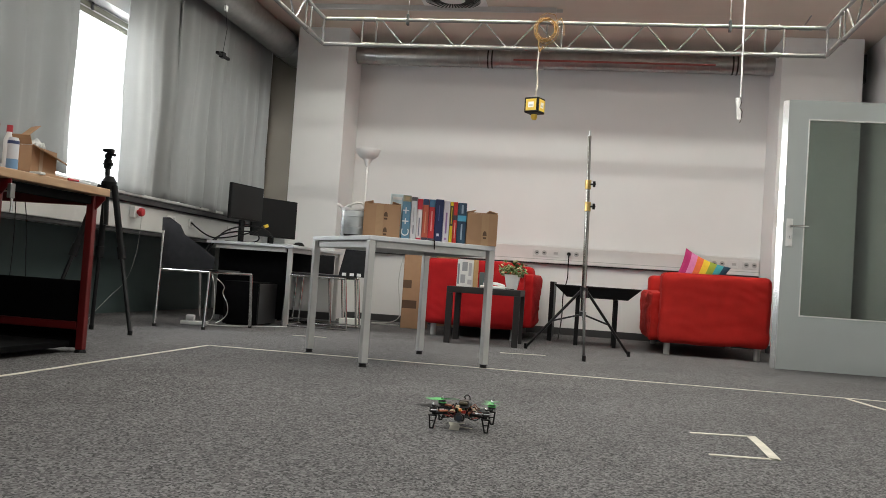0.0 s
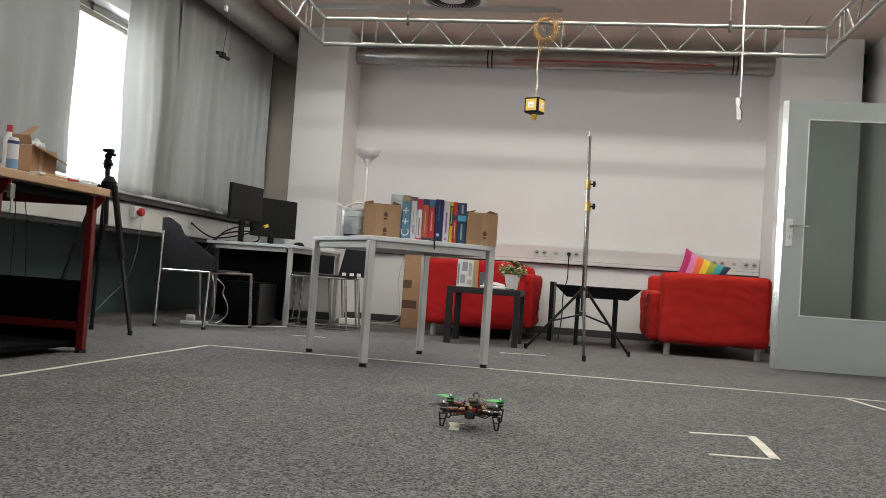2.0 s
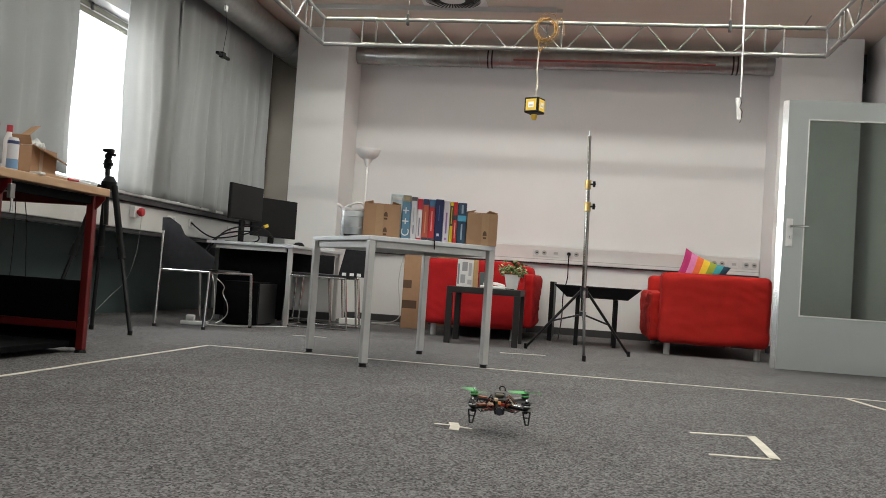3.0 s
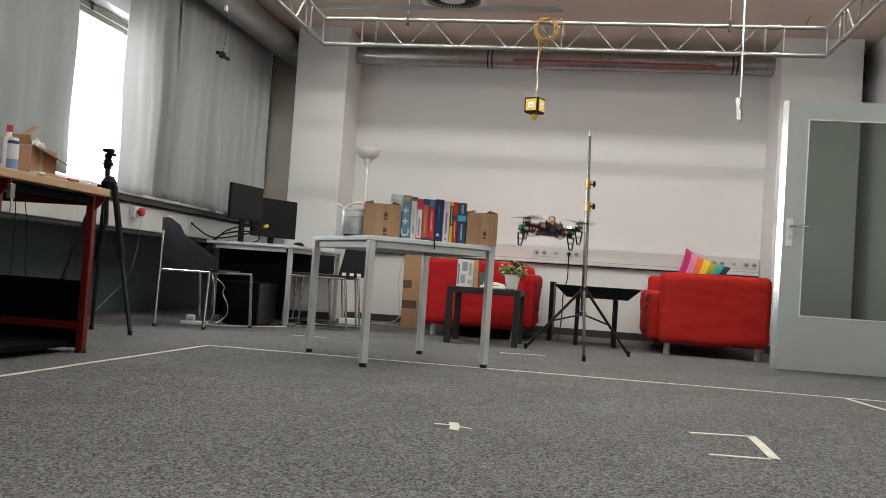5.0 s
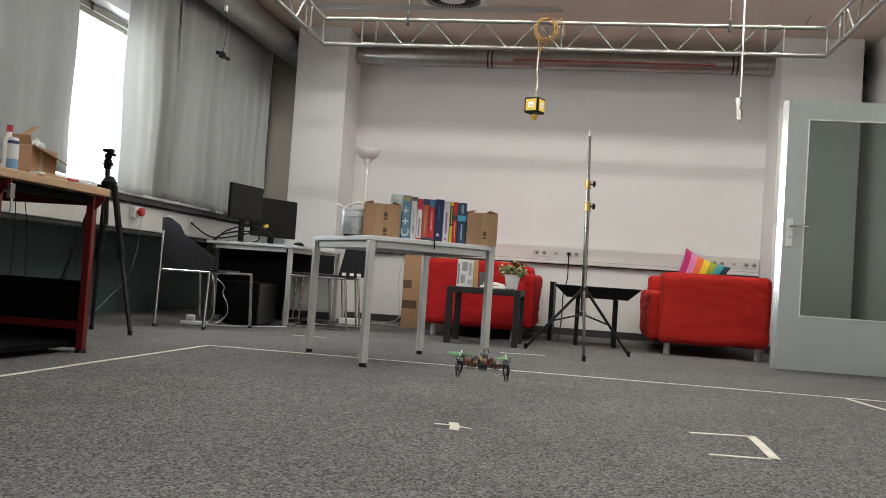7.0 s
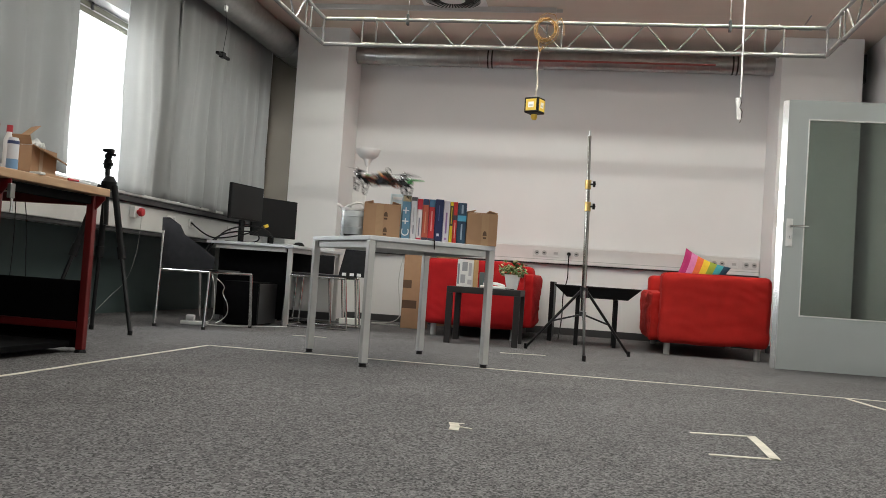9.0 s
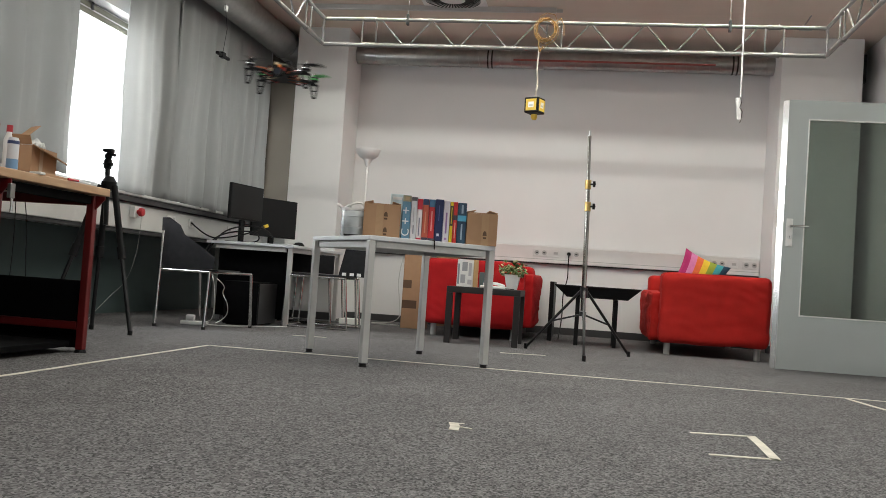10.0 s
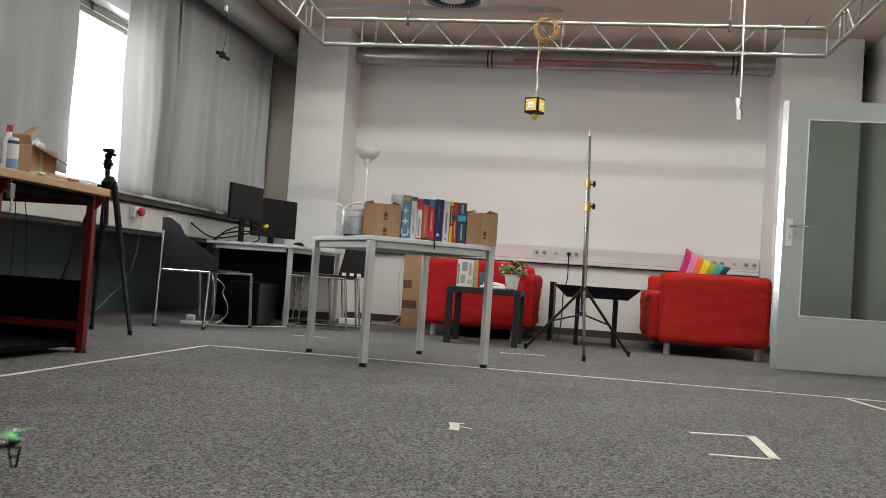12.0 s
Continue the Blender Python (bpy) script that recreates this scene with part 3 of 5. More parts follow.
def boxy_sofa(x0, x1, y0, y1, facing, cloth, label):
    """Two-seat sofa with block arms; facing is +1 towards +x, -1 towards -x."""
    t = thing("two_seat_sofa", pose((x0 + x1) / 2, (y0 + y1) / 2, 0), label, "sofa", "red sofas facing each other")
    w, l = (x1 - x0) / 2, (y1 - y0) / 2
    rnd = random.Random(7 if facing > 0 else 9)

    def padded(a, b, c, d, e, f, puff, seed, creases=0.009):
        bm = B()
        box(bm, a, b, c, d, e, f)
        bmesh.ops.subdivide_edges(bm, edges=bm.edges[:], cuts=34, use_grid_fill=True)
        cen = Vector(((a + b) / 2, (c + d) / 2, (e + f) / 2))
        half = Vector(((b - a) / 2, (d - c) / 2, (f - e) / 2))
        rad = min(0.055, half.x * 0.45, half.y * 0.45, half.z * 0.45)
        for v in bm.verts:
            r = v.co - cen
            core = Vector([max(-half[i] + rad, min(half[i] - rad, r[i])) for i in range(3)])
            nrm = (r - core).normalized()
            k = [abs(r[i]) / half[i] for i in range(3)]
            fold = math.sin(r.z * 46 + 5 * noise.noise(v.co * 2.2 + Vector((0, seed, 0)))) * max(0, noise.noise(v.co * 2.6 + Vector((seed, seed, 1))))
            drag = math.sin((r.x * 0.45 + r.z) * 70 + 6 * noise.noise(v.co * 1.7 + Vector((seed, 4, 2)))) * max(0, noise.noise(Vector((r.x * 1.6, r.y * 1.6, r.z * 5)) + Vector((2, seed, 5))) - 0.05)
            nn = 0.5 * drag + noise.noise(v.co * 3.5 + Vector((seed, 0, 0))) + 0.5 * noise.noise(Vector((v.co.x * 5, v.co.y * 5, v.co.z * 16)) + Vector((seed, 3, 0)))
            v.co = cen + core + nrm * (rad + puff * (1 - k[0] ** 4) * (1 - 0.5 * k[2] ** 4) + creases * (nn + 0.9 * fold))
        return bm
    for s in (-1, 1):
        ya, yb_ = (-l, -l + 0.23) if s < 0 else (l - 0.23, l)
        ob = part("arm", padded(-w, w, ya, yb_, 0.105, 0.70, 0.004, s + facing), cloth, t, smooth=True)
    b0, b1 = (-w, -w + 0.24) if facing > 0 else (w - 0.24, w)
    part("backrest", padded(b0, b1, -l + 0.235, l - 0.235, 0.10, 0.695, 0.01, 5), cloth, t, smooth=True)
    s0, s1 = (-w + 0.245, w + 0.07) if facing > 0 else (-w - 0.07, w - 0.245)
    part("seat", padded(s0, s1, -l + 0.235, l - 0.235, 0.12, 0.43, 0.02, 8, 0.02), cloth, t, "crumpled seat cover", smooth=True)
    f0, f1 = (w - 0.03, w + 0.075) if facing > 0 else (-w - 0.065, -w + 0.03)
    part("front_cover", padded(f0, f1, -l + 0.24, l - 0.06, 0.12, 0.52 if facing < 0 else 0.60, 0.02, 11, 0.018), cloth, t, "loose crumpled front of the cover", smooth=True)
    for x in (-w + 0.08, w - 0.08):
        for y in (-l + 0.12, l - 0.12):
            part("leg", tube(B(), (x, y, 0), (x, y, 0.106), 0.026, seg=16), TABLE_LEG, t, smooth=True)
    return t


def sofas():
    boxy_sofa(-1.42, -0.53, 7.85, 9.50, 1, RED_CLOTH, "deep red two-seat sofa with a loose cotton cover")
    boxy_sofa(0.645, 1.545, 7.66, 9.40, -1, RED_CLOTH2, "orange-red two-seat sofa with a crumpled cotton cover")


def low_table():
    t = thing("low_side_table", pose(-0.80, 7.35, 0), "black-brown square side table beside the sofa", "table")
    part("tabletop", box(B(), -0.30, 0.30, -0.275, 0.275, 0.41, 0.46, 0.003), DARKBROWN, t)
    for x in (-0.275, 0.275):
        for y in (-0.25, 0.25):
            part("leg", box(B(), x - 0.025, x + 0.025, y - 0.025, y + 0.025, 0, 0.4095, 0.002), DARKBROWN, t)


def tray_table():
    t = thing("tray_table", pose(0.12, 8.2, 0), "black tray table with a sloping rim between the sofas", "table")
    bm = B()
    a = [(-0.27, -0.2, 0.43), (0.27, -0.2, 0.43), (0.27, 0.2, 0.43), (-0.27, 0.2, 0.43)]
    b = [(-0.38, -0.28, 0.53), (0.38, -0.28, 0.53), (0.38, 0.28, 0.53), (-0.38, 0.28, 0.53)]
    va, vb = [bm.verts.new(p) for p in a], [bm.verts.new(p) for p in b]
    bm.faces.new(va[::-1])
    for i in range(4):
        bm.faces.new((va[i], va[(i + 1) % 4], vb[(i + 1) % 4], vb[i]))
    tr = part("tray", bm, BLACK, t)
    tr.modifiers.new("thickness", "SOLIDIFY").thickness = 0.008
    for x in (-0.17, 0.17):
        for y in (-0.14, 0.14):
            part("leg", box(B(), x - 0.018, x + 0.018, y - 0.018, y + 0.018, 0, 0.428, 0.002), BLACK, t)


def light_stand():
    t = thing("light_stand", pose(0.0, 6.83, 0), "tall black and chrome light stand with spread legs", "stand")
    top = (-0.03, 0.02, 1.69)
    part("column", tube(B(), (0.0, 0, 0.34), (-0.012, 0.0, 1.16), 0.018, seg=14), DARK_CHROME, t, smooth=True)
    part("middle_tube", tube(B(), (-0.012, 0.0, 1.10), (-0.020, 0.01, 1.33), 0.015, seg=14), DARK_CHROME, t, smooth=True)
    part("upper_tube", tube(B(), (-0.020, 0.01, 1.33), top, 0.013, seg=14), DARK_CHROME, t, smooth=True)
    part("spigot", tube(B(), top, (-0.031, 0.02, 1.73), 0.009, seg=10), CHROME, t, smooth=True)
    for z, x in ((1.14, -0.012), (1.31, -0.019)):
        c = part("clamp_collar", tube(B(), (x, 0.0, z - 0.035), (x, 0.0, z + 0.035), 0.024, seg=14), BRASS, t, "brass-coloured clamp collar", smooth=True)
        k = B()
        tube(k, (x + 0.02, -0.02, z), (x + 0.055, -0.045, z), 0.007, seg=8)
        tube(k, (x + 0.045, -0.04, z - 0.022), (x + 0.045, -0.04, z + 0.022), 0.010, seg=8)
        part("knob", k, BLACK, c)
    part("upper_hub", tube(B(), (0, 0, 0.44), (0, 0, 0.52), 0.030, seg=14), BLACK_METAL, t, smooth=True)
    part("lower_hub", tube(B(), (0, 0, 0.30), (0, 0, 0.335), 0.027, seg=14), BLACK_METAL, t, smooth=True)
    for fx, fy in ((-0.435, 0.29), (0.028, -0.53), (0.375, 0.26)):
        f = Vector((fx, fy, 0.012))
        lg = part("leg", tube(B(), (fx * 0.06, fy * 0.06, 0.49), f, 0.011, seg=10), BLACK_METAL, t, smooth=True)
        mid = Vector((fx * 0.06, fy * 0.06, 0.49)).lerp(f, 0.52)
        part("brace", tube(B(), (0, 0, 0.315), mid, 0.007, seg=8), BLACK_METAL, t, smooth=True)
        part("foot", tube(B(), f - Vector((0, 0, 0.012)), f + Vector((0, 0, 0.03)), 0.014, seg=10), BLACK, lg)


def workbench():
    t = thing("workbench", pose(-2.53, 4.31, 0), "beech-topped workbench with a red lacquered steel frame", "workbench")
    part("worktop", box(B(), -1.05, 0.03, -2.6, -0.005, 0.822, 0.862, 0.004), BEECH, t)
    # bar coloured near-black as the shade below the worktop's edge
    part("front_shade_bar", box(B(), -0.05, -0.012, -2.46, -0.11, 0.772, 0.815, 0.003), BLACK_AND_SHADE, t)
    for z0, z1 in ((0.765, 0.815), (0.118, 0.158)):
        part("frame_rail", box(B(), -0.95, -0.055, -0.09, -0.055, z0, z1, 0.003), RED_PAINT, t)
    for x in (-0.98, -0.03):
        for y in (-2.5, -0.83, -0.07):
            lg = part("leg", box(B(), x - 0.02, x + 0.02, y - 0.02, y + 0.02, 0.015, 0.8175, 0.004), RED_PAINT, t)
            part("foot", tube(B(), (x, y, 0), (x, y, 0.015), 0.032, 0.026, seg=14), BLACK, lg)
            gs = prism(B(), ((0.0, 0.0), (0.05, 0.0), (0.05, -0.018), (0.0, -0.075)), 0.006, pose(x + 0.0205, y - 0.003, 0.8175))
            part("gusset", gs, RED_PAINT, lg, "welded corner plate")
    part("end_panel", box(B(), -0.955, -0.052, -0.050, -0.012, 0.02, 0.372, 0.004), BLACK_AND_SHADE, t, "black panel behind the lower rail")
    # black sheet added above the carpet as the shade beneath the bench
    part("under_bench_shade", box(B(), -0.95, -0.075, -2.4, -0.10, 0.03, 0.06, 0.003), BLACK_AND_SHADE, t, "black sheet standing in for the shade under the workbench")


def desk():
    t = thing("office_desk", pose(-2.95, 8.27, 0), "white desk with a silver frame at the windows", "desk")
    part("desktop", box(B(), -0.42, 0.40, -0.80, 0.80, 0.695, 0.722, 0.004), TABLE_TOP, t)
    fr = B()
    for x in (-0.38, 0.36):
        box(fr, x - 0.012, x + 0.012, -0.74, 0.74, 0.655, 0.694)
    for y in (-0.76, 0.76):
        box(fr, -0.34, 0.32, y - 0.012, y + 0.012, 0.655, 0.694)
    part("under_frame", fr, TABLE_LEG, t)
    for x in (-0.38, 0.36):
        for y in (-0.76, 0.76):
            yy = -0.55 if x < 0 and y < 0 else y
            part("leg", box(B(), x - 0.02, x + 0.02, yy - 0.02, yy + 0.02, 0.0, 0.6945, 0.003), TABLE_LEG, t)
    part("modesty_panel", box(B(), -0.36, -0.345, -0.60, 0.72, 0.05, 0.65), BLACK_AND_SHADE, t, "black back panel under the desktop")
    part("side_panel", box(B(), -0.36, 0.33, -0.64, -0.625, 0.05, 0.69), BLACK_AND_SHADE, t, "black side panel under the desktop")


def monitor(x, y, ang, w, h, zc, label):
    t = thing("monitor", pose(x, y, 0.722, 0, 0, ang), label, "monitor", "desk monitors")
    z0 = zc - 0.722
    part("bezel", box(B(), -w / 2, w / 2, 0.0, 0.03, z0 - h / 2, z0 + h / 2, 0.005), BLACK, t)
    part("screen", box(B(), -w / 2 + 0.012, w / 2 - 0.012, -0.0025, -0.0005, z0 - h / 2 + 0.018, z0 + h / 2 - 0.012), SCREEN, t, "dark switched-off screen")
    part("neck", box(B(), -0.03, 0.03, 0.031, 0.06, 0.01, z0, 0.004), BLACK, t)
    part("base", box(B(), -0.12, 0.12, -0.06, 0.14, 0.0, 0.012, 0.004), BLACK, t)


def tripod():
    t = thing("camera_tripod", pose(-3.21, 5.5, 0), "black photo tripod standing at the window", "tripod")
    part("column", tube(B(), (0, 0, 0.72), (-0.02, 0, 1.12), 0.017, seg=12), BLACK_METAL, t, smooth=True)
    part("shoulder", lathe(B(), ((0.0, 0.95), (0.045, 0.96), (0.052, 1.01), (0.026, 1.05), (0.0, 1.05)), 16), BLACK, t, smooth=True)
    hd = B()
    tube(hd, (-0.02, 0, 1.10), (-0.02, 0, 1.165), 0.026)
    tube(hd, (-0.045, 0, 1.135), (0.022, -0.02, 1.13), 0.014)
    bmesh.ops.create_uvsphere(hd, u_segments=14, v_segments=10, radius=0.026, matrix=Matrix.Translation((-0.02, 0, 1.185)))
    box(hd, -0.042, 0.012, -0.025, 0.025, 1.210, 1.236, 0.004)
    tube(hd, (-0.04, 0, 1.222), (-0.062, 0, 1.225), 0.009)
    tube(hd, (0.0, 0, 1.20), (0.045, -0.03, 1.19), 0.011)
    part("ball_head", hd, BLACK, t, smooth=True)
    for fx, fy in ((0.276, -0.07), (-0.115, 0.12), (-0.27, -0.20)):
        n = Vector((fx, fy, 0)).normalized() * 0.05
        p, f = Vector((n.x, n.y, 0.985)), Vector((fx, fy, 0.01))
        lg = part("leg", tube(B(), p, p.lerp(f, 0.45), 0.021, seg=10), BLACK, t, smooth=True)
        part("lower_leg", tube(B(), p.lerp(f, 0.45), f, 0.014, seg=10), BLACK_METAL, lg, smooth=True)
        part("leg_lock", tube(B(), p.lerp(f, 0.42), p.lerp(f, 0.50), 0.027, seg=10), BLACK, lg, smooth=True)
        part("foot", tube(B(), f - Vector((0, 0, 0.01)), f + Vector((0, 0, 0.02)), 0.016, seg=10), BLACK, lg)


def torchiere():
    t = thing("floor_lamp", pose(-2.258, 8.7, 0), "white floor lamp with a bowl shade, switched off", "lamp")
    part("base", lathe(B(), ((0, 0), (0.13, 0), (0.13, 0.015), (0.03, 0.03), (0, 0.03)), 28), PLASTIC_W, t, smooth=True)
    part("pole", tube(B(), (0, 0, 0.03), (0, 0, 1.60), 0.011, seg=12), PLASTIC_W, t, smooth=True)
    part("shade", lathe(B(), ((0.012, 1.598), (0.022, 1.62), (0.045, 1.672), (0.047, 1.68), (0.075, 1.692), (0.105, 1.72), (0.125, 1.765), (0.127, 1.78), (0.122, 1.78), (0.100, 1.725), (0.07, 1.698), (0.0, 1.69)), 28), PLASTIC_W, t, "white plastic bowl shade", smooth=True)


room()
for i, (a, b) in enumerate(((-2.2, 0.2), (0.6, 3.0), (4.2, 6.86), (7.2, 9.60))):
    window(i + 1, a, b)
solid("backdrop", box(B(), -7.02, -7.0, -8, 16, -2.0, 7.0), OUTSIDE, "bright overcast daylight outside the windows", "sky", kind="structure")
curtains()
ceiling_fittings()
ceiling_rail()
door()
FLAP = tapes()
grey_table()
sofas()
low_table()
tray_table()
light_stand()
workbench()
desk()
monitor(-3.165, 7.85, 78, 0.53, 0.33, 1.10, "black desktop monitor with its screen dark")
monitor(-3.07, 8.36, 60, 0.56, 0.38, 1.00, "black desktop monitor lower than its neighbour")
tripod()
torchiere()


# ---- small things ----
def rgb(name, c, rough=0.5, vary=0.05):
    return mat(name, c, rough, 0, vary, 25, stain=0.04)


WHITE_PAPER = rgb("white_paper", (0.72, 0.72, 0.70), 0.7)
INK = rgb("dark_ink", (0.03, 0.03, 0.035), 0.7)
ROW = Matrix.Translation((-0.53, 5.17, 0.7225)) @ pose(0, 0, 0, 0, 0, 13.5)


def book(name, s0, s1, h, depth, colour, label, bands=(), text=None, bars=()):
    """A standing book: its spine faces the room at s0..s1 along the row."""
    t = thing(name, ROW @ pose((s0 + s1) / 2, 0, 0), label, "book", "books on the table")
    w = (s1 - s0) / 2 - 0.0008
    cover = B()
    box(cover, -w, w, 0.0, 0.004, 0.0, h, 0.0015)
    box(cover, -w, -w + 0.0025, 0.004, depth, 0.0, h)
    box(cover, w - 0.0025, w, 0.004, depth, 0.0, h)
    c = part("cover", cover, rgb("book_cover_" + name, colour, 0.35), t)
    part("pages", box(B(), -w + 0.003, w - 0.003, 0.005, depth - 0.005, 0.004, h - 0.004), WHITE_PAPER, t)
    for z0, z1, col in bands:
        part("band", box(B(), -w - 0.0002, w + 0.0002, -0.0012, -0.0002, z0 * h, z1 * h), rgb("spine_band", col, 0.35), t)
    for z0, z1, x0, x1, col in bars:
        part("print_bar", box(B(), x0 * w, x1 * w, -0.0022, -0.0014, z0 * h, z1 * h), rgb("spine_print", col, 0.5), t)
    if text:
        for ch, zc, size in text:
            cu = bpy.data.curves.new("letter", "FONT")
            cu.body, cu.size, cu.extrude, cu.align_x, cu.align_y = ch, size, 0.0006, "CENTER", "CENTER"
            cu.materials.append(PLASTIC_W)
            ob = new("letter", cu)
            ob.parent = t
            ob.matrix_basis = Matrix.Translation((0, -0.0016, zc * h)) @ pose(0, 0, 0, 90, 0, 0) @ pose(0, 0, 0, 0, 0, 90)
    return t


def table_goods():
    book("programming_book", -0.562, -0.512, 0.262, 0.19, (0.10, 0.22, 0.32), "thick blue-grey programming handbook", ((0.86, 0.995, (0.30, 0.27, 0.18)),), (("C", 0.17, 0.066), ("+", 0.42, 0.078), ("+", 0.66, 0.078)), ((0.885, 0.97, -0.5, 0.5, (0.45, 0.33, 0.2)),))
    bind = thing("pale_blue_binder", ROW @ pose(-0.588, 0.21, 0), "glossy pale blue binder standing behind the carton", "binder", "books on the table")
    part("cover", box(B(), -0.045, 0.042, 0.0, 0.05, 0.0, 0.285, 0.003), rgb("glossy_pale_blue", (0.58, 0.70, 0.74), 0.2), bind)
    part("label_bar", box(B(), -0.03, 0.03, -0.002, -0.0005, 0.25, 0.268), PLASTIC_W, bind)
    book("grey_white_book", -0.511, -0.476, 0.258, 0.18, (0.58, 0.58, 0.60), "grey-white hardcover book on the table", ((0.90, 0.985, (0.08, 0.08, 0.09)),), None, ((0.15, 0.35, -0.2, 0.3, (0.25, 0.25, 0.28)), (0.42, 0.75, -0.25, 0.05, (0.35, 0.35, 0.38))))
    book("white_red_book", -0.475, -0.444, 0.246, 0.17, (0.70, 0.66, 0.66), "white book with a red head panel", ((0.75, 1.0, (0.48, 0.03, 0.05)), (0.0, 0.07, (0.45, 0.03, 0.06))), None, ((0.12, 0.55, -0.25, 0.2, (0.2, 0.2, 0.25)),))
    book("orange_red_book", -0.443, -0.407, 0.248, 0.18, (0.46, 0.10, 0.06), "orange-red book with a navy head band", ((0.86, 1.0, (0.04, 0.07, 0.16)), (0.0, 0.09, (0.05, 0.05, 0.09))), None, ((0.2, 0.7, -0.2, 0.15, (0.55, 0.25, 0.15)),))
    book("red_book", -0.406, -0.370, 0.248, 0.18, (0.50, 0.03, 0.035), "red book with a blue head band", ((0.82, 1.0, (0.06, 0.16, 0.28)), (0.0, 0.08, (0.05, 0.05, 0.09))), None, ((0.25, 0.72, -0.2, 0.2, (0.65, 0.3, 0.28)),))
    book("navy_book", -0.369, -0.320, 0.252, 0.19, (0.018, 0.028, 0.09), "thick navy blue hardcover book", (), None, ((0.14, 0.20, -0.4, 0.2, (0.6, 0.62, 0.65)), (0.5, 0.86, -0.15, 0.05, (0.10, 0.13, 0.25))))
    book("lilac_book", -0.319, -0.282, 0.246, 0.17, (0.62, 0.58, 0.63), "pale lilac paperback book", (), None, ((0.22, 0.72, -0.3, 0.25, (0.25, 0.14, 0.30)), (0.06, 0.12, -0.4, 0.4, (0.35, 0.2, 0.4))))
    book("yellow_book", -0.281, -0.262, 0.243, 0.16, (0.68, 0.50, 0.03), "thin yellow and black book", ((0.42, 0.90, (0.06, 0.05, 0.03)),), None, ((0.46, 0.86, -0.3, 0.3, (0.6, 0.45, 0.05)),))
    book("scarlet_book", -0.261, -0.237, 0.243, 0.17, (0.55, 0.03, 0.025), "scarlet book with a black middle band", ((0.56, 0.68, (0.03, 0.03, 0.05)),), None, ((0.12, 0.5, -0.2, 0.2, (0.7, 0.4, 0.35)),))
    book("petrol_book", -0.236, -0.183, 0.241, 0.19, (0.025, 0.06, 0.105), "dark petrol hardcover with a light blue band", ((0.55, 0.69, (0.10, 0.40, 0.58)),), None, ((0.1, 0.48, -0.15, 0.2, (0.3, 0.38, 0.45)), (0.74, 0.95, -0.2, 0.25, (0.25, 0.32, 0.4))))
    for s0, s1, h, d, lab, ty in ((-0.785, -0.570, 0.198, 0.21, "brown shipping carton with a taped flap", 0.43), (-0.178, 0.004, 0.186, 0.17, "small brown carton with lifted flaps", 0.60)):
        t = thing("cardboard_box", ROW @ pose((s0 + s1) / 2, 0.004, 0), lab, "box", "cartons on the table")
        w = (s1 - s0) / 2
        b = B()
        for x0, x1, y0, y1 in ((-w, w, 0, 0.004), (-w, w, d - 0.004, d), (-w, -w + 0.004, 0.004, d - 0.004), (w - 0.004, w, 0.004, d - 0.004)):
            box(b, x0, x1, y0, y1, 0.0, h)
        box(b, -w + 0.004, w - 0.004, 0.004, d - 0.004, 0.001, 0.005)
        part("body", b, CARDBOARD, t)
        for k, (y0, y1, tilt) in enumerate(((0.002, d / 2 - 0.002, 4), (d / 2 + 0.002, d - 0.002, -3))):
            part("flap", box(B(), -w + 0.003, w - 0.003, 0, y1 - y0, 0, 0.004, 0, Matrix.Translation((0, y0, h + 0.001)) @ pose(0, 0, 0, tilt, 0.8 - k)), CARDBOARD, t)
        for sx in (-1, 1):
            part("side_flap", box(B(), -0.026, 0.026, -d / 2 + 0.006, d / 2 - 0.006, 0, 0.0035, 0, Matrix.Translation((sx * (w - 0.026), d / 2, h + 0.012)) @ pose(0, 0, 0, 0, 14 * sx)), CARDBOARD, t)
        tx = -w + 2 * w * ty
        part("packing_tape", box(B(), tx - 0.021, tx + 0.021, -0.0015, -0.0004, 0.0, h), mat("clear_brown_tape", (0.42, 0.27, 0.16), 0.22, 0, 0.05, 30), t, "glossy brown packing tape")
        for z in ((0.26, 0.72) if h > 0.19 else (0.38,)):
            mk = B()
            mx = tx + (0.036 if h > 0.19 else 0.0)
            prism(mk, ((mx - 0.012, h * z - 0.014), (mx + 0.012, h * z - 0.014), (mx + 0.009, h * z + 0.006), (mx, h * z + 0.016), (mx - 0.009, h * z + 0.006)), 0.0008, pose(0, -0.0026, 0))
            part("print_mark", mk, CARD_DK, t)
            part("print_bar", box(B(), mx - 0.010, mx + 0.010, -0.0024, -0.0017, h * z - 0.032, h * z - 0.022), CARD_DK, t)
    # watering can
    t = thing("watering_can", ROW @ pose(-0.845, 0.08, 0.0), "translucent white plastic watering can", "watering can")
    can = mat("milky_plastic", (0.80, 0.84, 0.86), 0.25, 0, 0.06, 14)
    can.node_tree.nodes["Principled BSDF"].inputs["Transmission Weight"].default_value = 0.55
    part("body", lathe(B(), ((0.0, 0.001), (0.068, 0.001), (0.072, 0.008), (0.070, 0.145), (0.064, 0.158), (0.060, 0.156), (0.066, 0.143), (0.067, 0.012), (0.0, 0.010)), 28), can, t, smooth=True)
    part("handle", path_tube(B(), [(-0.062, 0, 0.165), (-0.025, 0, 0.187), (0.012, 0, 0.203), (0.042, 0, 0.203), (0.058, 0, 0.185), (0.062, 0, 0.158)], 0.006), PLASTIC_W, t, smooth=True)
